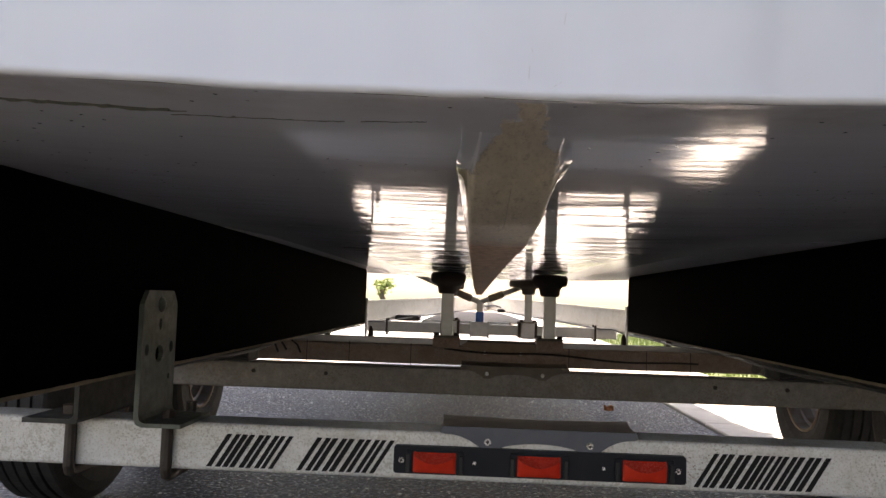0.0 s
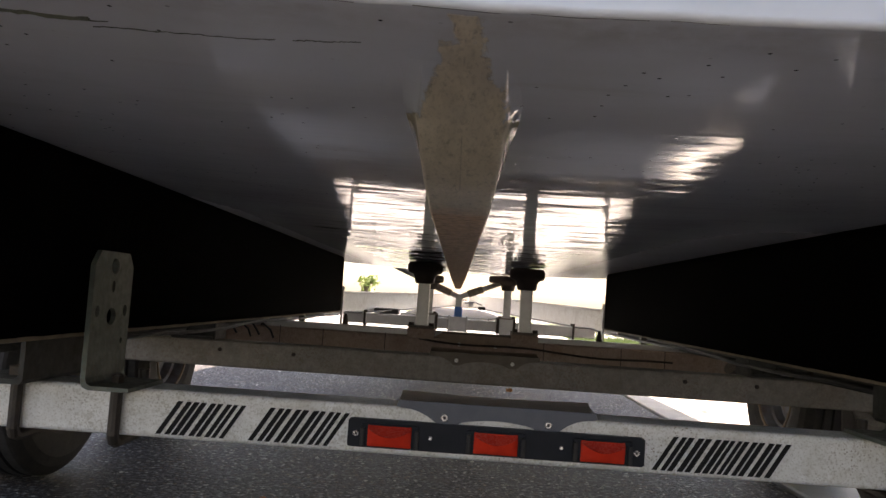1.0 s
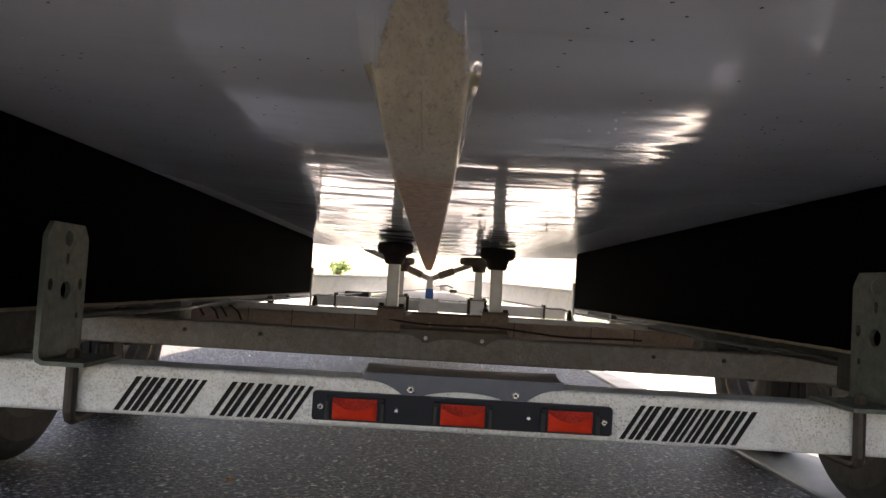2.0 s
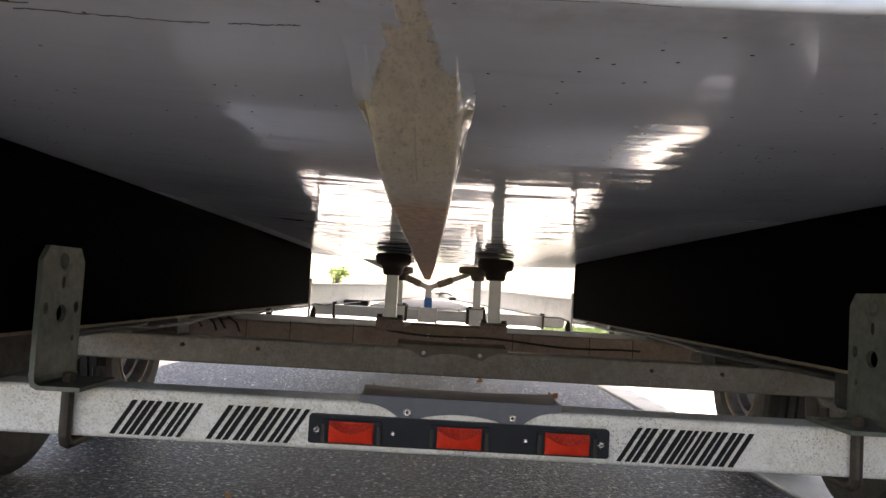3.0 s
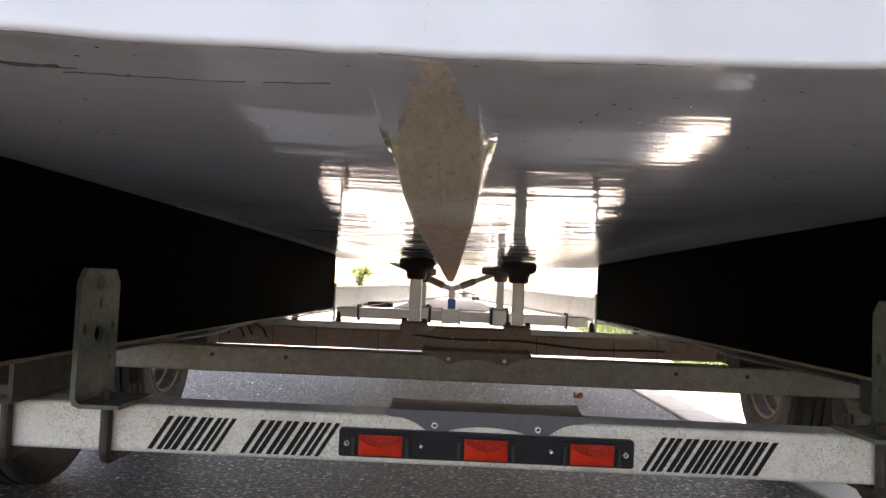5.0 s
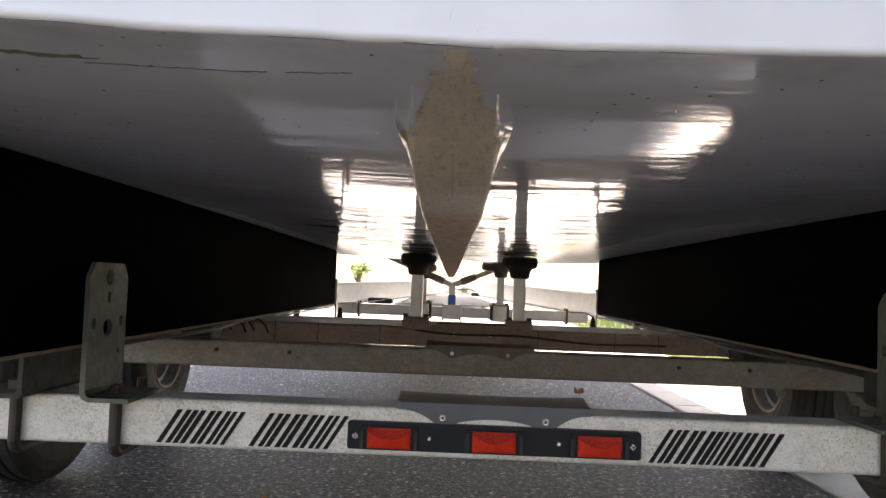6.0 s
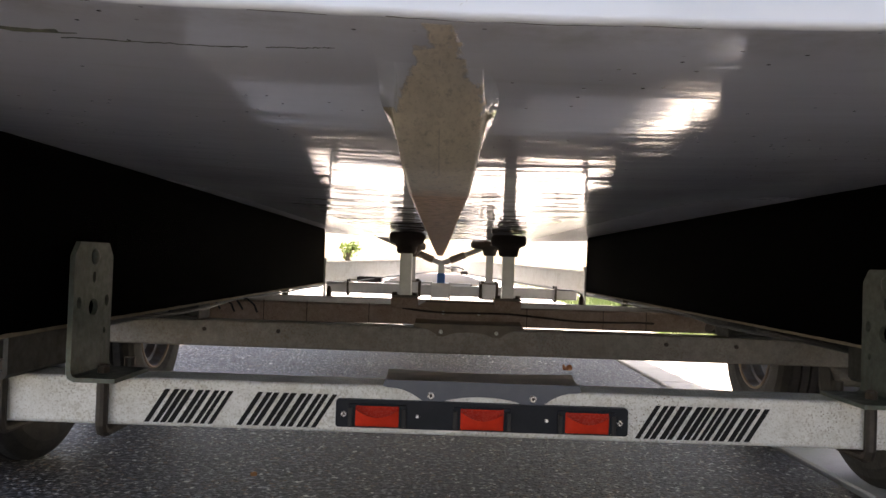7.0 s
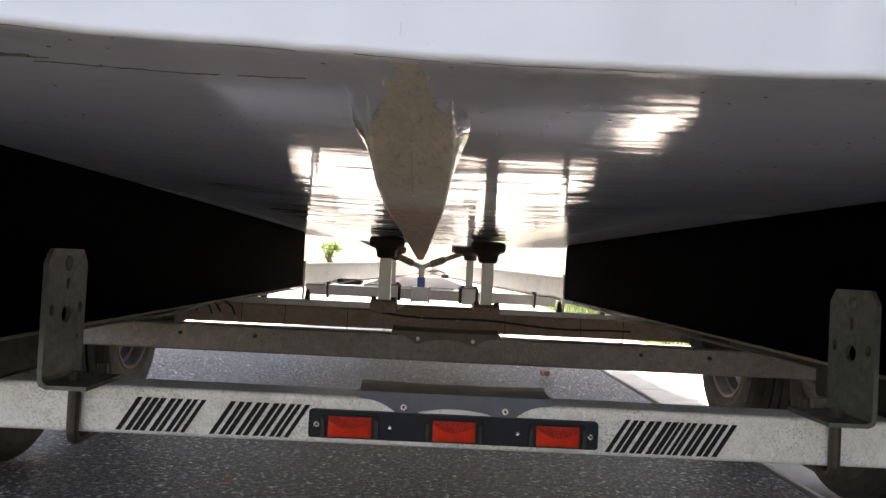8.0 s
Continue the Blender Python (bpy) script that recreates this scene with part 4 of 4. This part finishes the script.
def build_wheel(s, y, group):
    x0 = s * 1.15
    r = 0.31
    w = thing("trailer_wheel", (s * 1.25, y, r), "trailer wheel with a worn black tyre and a painted rim", "wheel", group=group)
    prof = [(0.02, 0.150), (0.010, 0.158), (0.001, 0.185), (0.0, 0.215), (0.0, 0.245), (0.008, 0.270), (0.022, 0.290)]
    grooves = []
    for k in range(5):
        a = 0.030 + k * 0.032
        grooves += [(a, 0.299 - 0.002 * abs(k - 2)), (a + 0.022, 0.300 - 0.002 * abs(k - 2)), (a + 0.023, 0.290), (a + 0.030, 0.290)]
    prof += grooves + [(0.186, 0.286), (0.198, 0.268), (0.206, 0.245), (0.206, 0.215), (0.200, 0.170), (0.186, 0.150), (0.02, 0.150)]
    tyre = part("tyre", lathe([(s * u, q * r / 0.30) for u, q in prof], (x0, y, r), "x", 56, False), TYRE, w)
    rim = [(0.024, 0.157), (0.012, 0.160), (0.009, 0.154), (0.014, 0.148), (0.046, 0.142), (0.050, 0.130), (0.080, 0.124), (0.086, 0.088), (0.058, 0.078), (0.054, 0.052), (0.054, 0.0)]
    rm = part("rim", lathe([(s * u, q) for u, q in rim], (x0, y, r), "x", 40, False), RIM, w, "grey painted steel rim")
    part("rust_ring", lathe([(s * u, q) for u, q in ((0.012, 0.1605), (0.006, 0.1585), (0.008, 0.150), (0.013, 0.1505))], (x0, y, r), "x", 40, False), LIP_RUST, rm, "rusty rim flange", smooth=True)
    part("hub", lathe([(s * u, q) for u, q in ((0.02, 0.0), (0.02, 0.045), (0.04, 0.055), (0.12, 0.062), (0.12, 0.0))], (x0, y, r), "x", 24), RUSTY, w, "rusty hub")
    part("stub_axle", rod([(x0 + s * 0.079, y, r), (s * 1.09, y, r), (s * 0.97, y - 0.06, r + 0.08)], 0.028, 12), BEAM_DULL, w)


build_rear_beam()
build_light_bar()
for s in (-1, 1):
    build_bracket(s, "rear bunk brackets")
    build_outer_angle(s, "rail clamps")
    build_bunk(s)
    build_far_bunk_post(s)
    build_inner_bracket(s, 0.99, 0.4197)
    for y in (1.07, 1.87):
        build_wheel(s, y, "trailer wheels")
build_frame()
build_cross_beams()
build_keel_guide(-0.213, 2.13, 0.447, 0.025, 0.075, "near keel guides", 0.001)
build_keel_guide(0.218, 2.13, 0.447, 0.025, 0.075, "near keel guides", 0.001)
build_keel_guide(-0.250, 3.80, 0.47, 0.024, 0.085, "far keel guides", 0.045)
build_keel_guide(0.245, 3.80, 0.47, 0.024, 0.125, "far keel guides", 0.030)
build_y_stand()


# ---- loose things and the distance ----
def build_dry_leaf(x, y, size, seed):
    rng = random.Random(seed)
    bm = sheet(6, 4, lambda u, v: (x + size * (u - 0.5), y + size * 0.8 * (v - 0.5) * math.sin(math.pi * min(max(u, 0.05), 0.95)), 0.006 + size * (0.45 * v + 0.25 * (u - 0.5) ** 2 + 0.10 * math.sin(u * 9 + seed) * v)))
    bmesh.ops.solidify(bm, geom=list(bm.faces), thickness=0.0008)
    solid("fallen_leaf", bm, DRY, "curled dry orange leaf on the asphalt", "leaf", group="fallen leaves")


for lx, ly, ls, sd in ((0.68, 3.30, 0.055, 1), (0.30, 3.9, 0.04, 2), (-0.55, 0.95, 0.018, 3)):
    build_dry_leaf(lx, ly, ls, sd)


def build_tree(x, y, h, crown, seed, n, low=0.5):
    rng = random.Random(seed)
    t = thing("tree", (x, y, 0), "leafy green garden tree in sunlight", "tree", group="garden trees")
    pts = [(x + 0.1 * math.sin(k), y, h * 0.5 * k / 5) for k in range(6)]
    limbs = [rod(pts, 0.14, 8)]
    tips = []
    for k in range(9):
        a = k * 2.4
        tip = Vector((x + math.cos(a) * crown * 0.7, y + math.sin(a) * crown * 0.7, h * rng.uniform(low, 0.95)))
        tips.append(tip)
        limbs.append(rod([pts[4], (Vector(pts[4]) + tip) / 2 + Vector((0, 0, 0.2)), tip], 0.05, 6))
    part("trunk", join(*limbs), BARK, t)
    vs, fs = [], []
    for _ in range(n):
        c = rng.choice(tips) + Vector((rng.gauss(0, 1), rng.gauss(0, 1), rng.gauss(0, 0.7))) * crown * 0.28
        u = Vector((rng.gauss(0, 1), rng.gauss(0, 1), rng.gauss(0, 1))).normalized() * rng.uniform(0.06, 0.14)
        v = u.orthogonal().normalized() * u.length * 0.5
        i = len(vs)
        vs += [c - u, c + v, c + u, c - v]
        fs.append((i, i + 1, i + 2, i + 3))
    me = bpy.data.meshes.new("crown")
    me.from_pydata([Vector(q) - BASE[t] for q in vs], [], fs)
    me.materials.append(LEAF)
    ob = new("crown", me)
    ob.parent = t


build_tree(-4.7, 38.0, 1.5, 0.42, 5, 420, 0.55)
# out-of-view tree, placed for its shade on the gutter at the right
build_tree(3.6, 1.7, 7.0, 3.0, 9, 17000, 0.6)
build_tree(-14.0, 46.0, 6.5, 2.8, 6, 4200)
build_tree(16.0, 52.0, 7.0, 3.0, 7, 4200)


def build_shade_hedge(x0, x1, y0, y1, h):
    """An unseen clipped hedge, added to block light: a dense mass of small leaves on a few stems."""
    rng = random.Random(12)
    g = thing("hedge", ((x0 + x1) / 2, (y0 + y1) / 2, 0), "unseen dark green clipped hedge added to block light from the right", "hedge")
    stems = [rod([(rng.uniform(x0 + 0.2, x1 - 0.2), y, 0.0), (rng.uniform(x0 + 0.1, x1 - 0.1), y + rng.uniform(-0.2, 0.2), h * 0.85)], 0.03, 6) for y in np.arange(y0 + 0.2, y1, 0.4)]
    part("stems", join(*stems), BARK, g)
    vs, fs = [], []
    for _ in range(21000):
        c = Vector((rng.uniform(x0, x1), rng.uniform(y0, y1), h * rng.random() ** 0.8)) + Vector((rng.gauss(0, 0.06), rng.gauss(0, 0.06), rng.gauss(0, 0.05) + 0.08))
        u = Vector((rng.gauss(0, 1), rng.gauss(0, 1), rng.gauss(0, 1))).normalized() * rng.uniform(0.05, 0.09)
        v = u.orthogonal().normalized() * u.length * 0.55
        i = len(vs)
        vs += [c - u, c + v, c + u, c - v]
        fs.append((i, i + 1, i + 2, i + 3))
    me = bpy.data.meshes.new("foliage")
    me.from_pydata([q - BASE[g] for q in vs], [], fs)
    me.materials.append(SHADE_HEDGE)
    ob = new("foliage", me)
    ob.parent = g


build_shade_hedge(2.1, 2.9, -5.5, 1.6, 2.0)
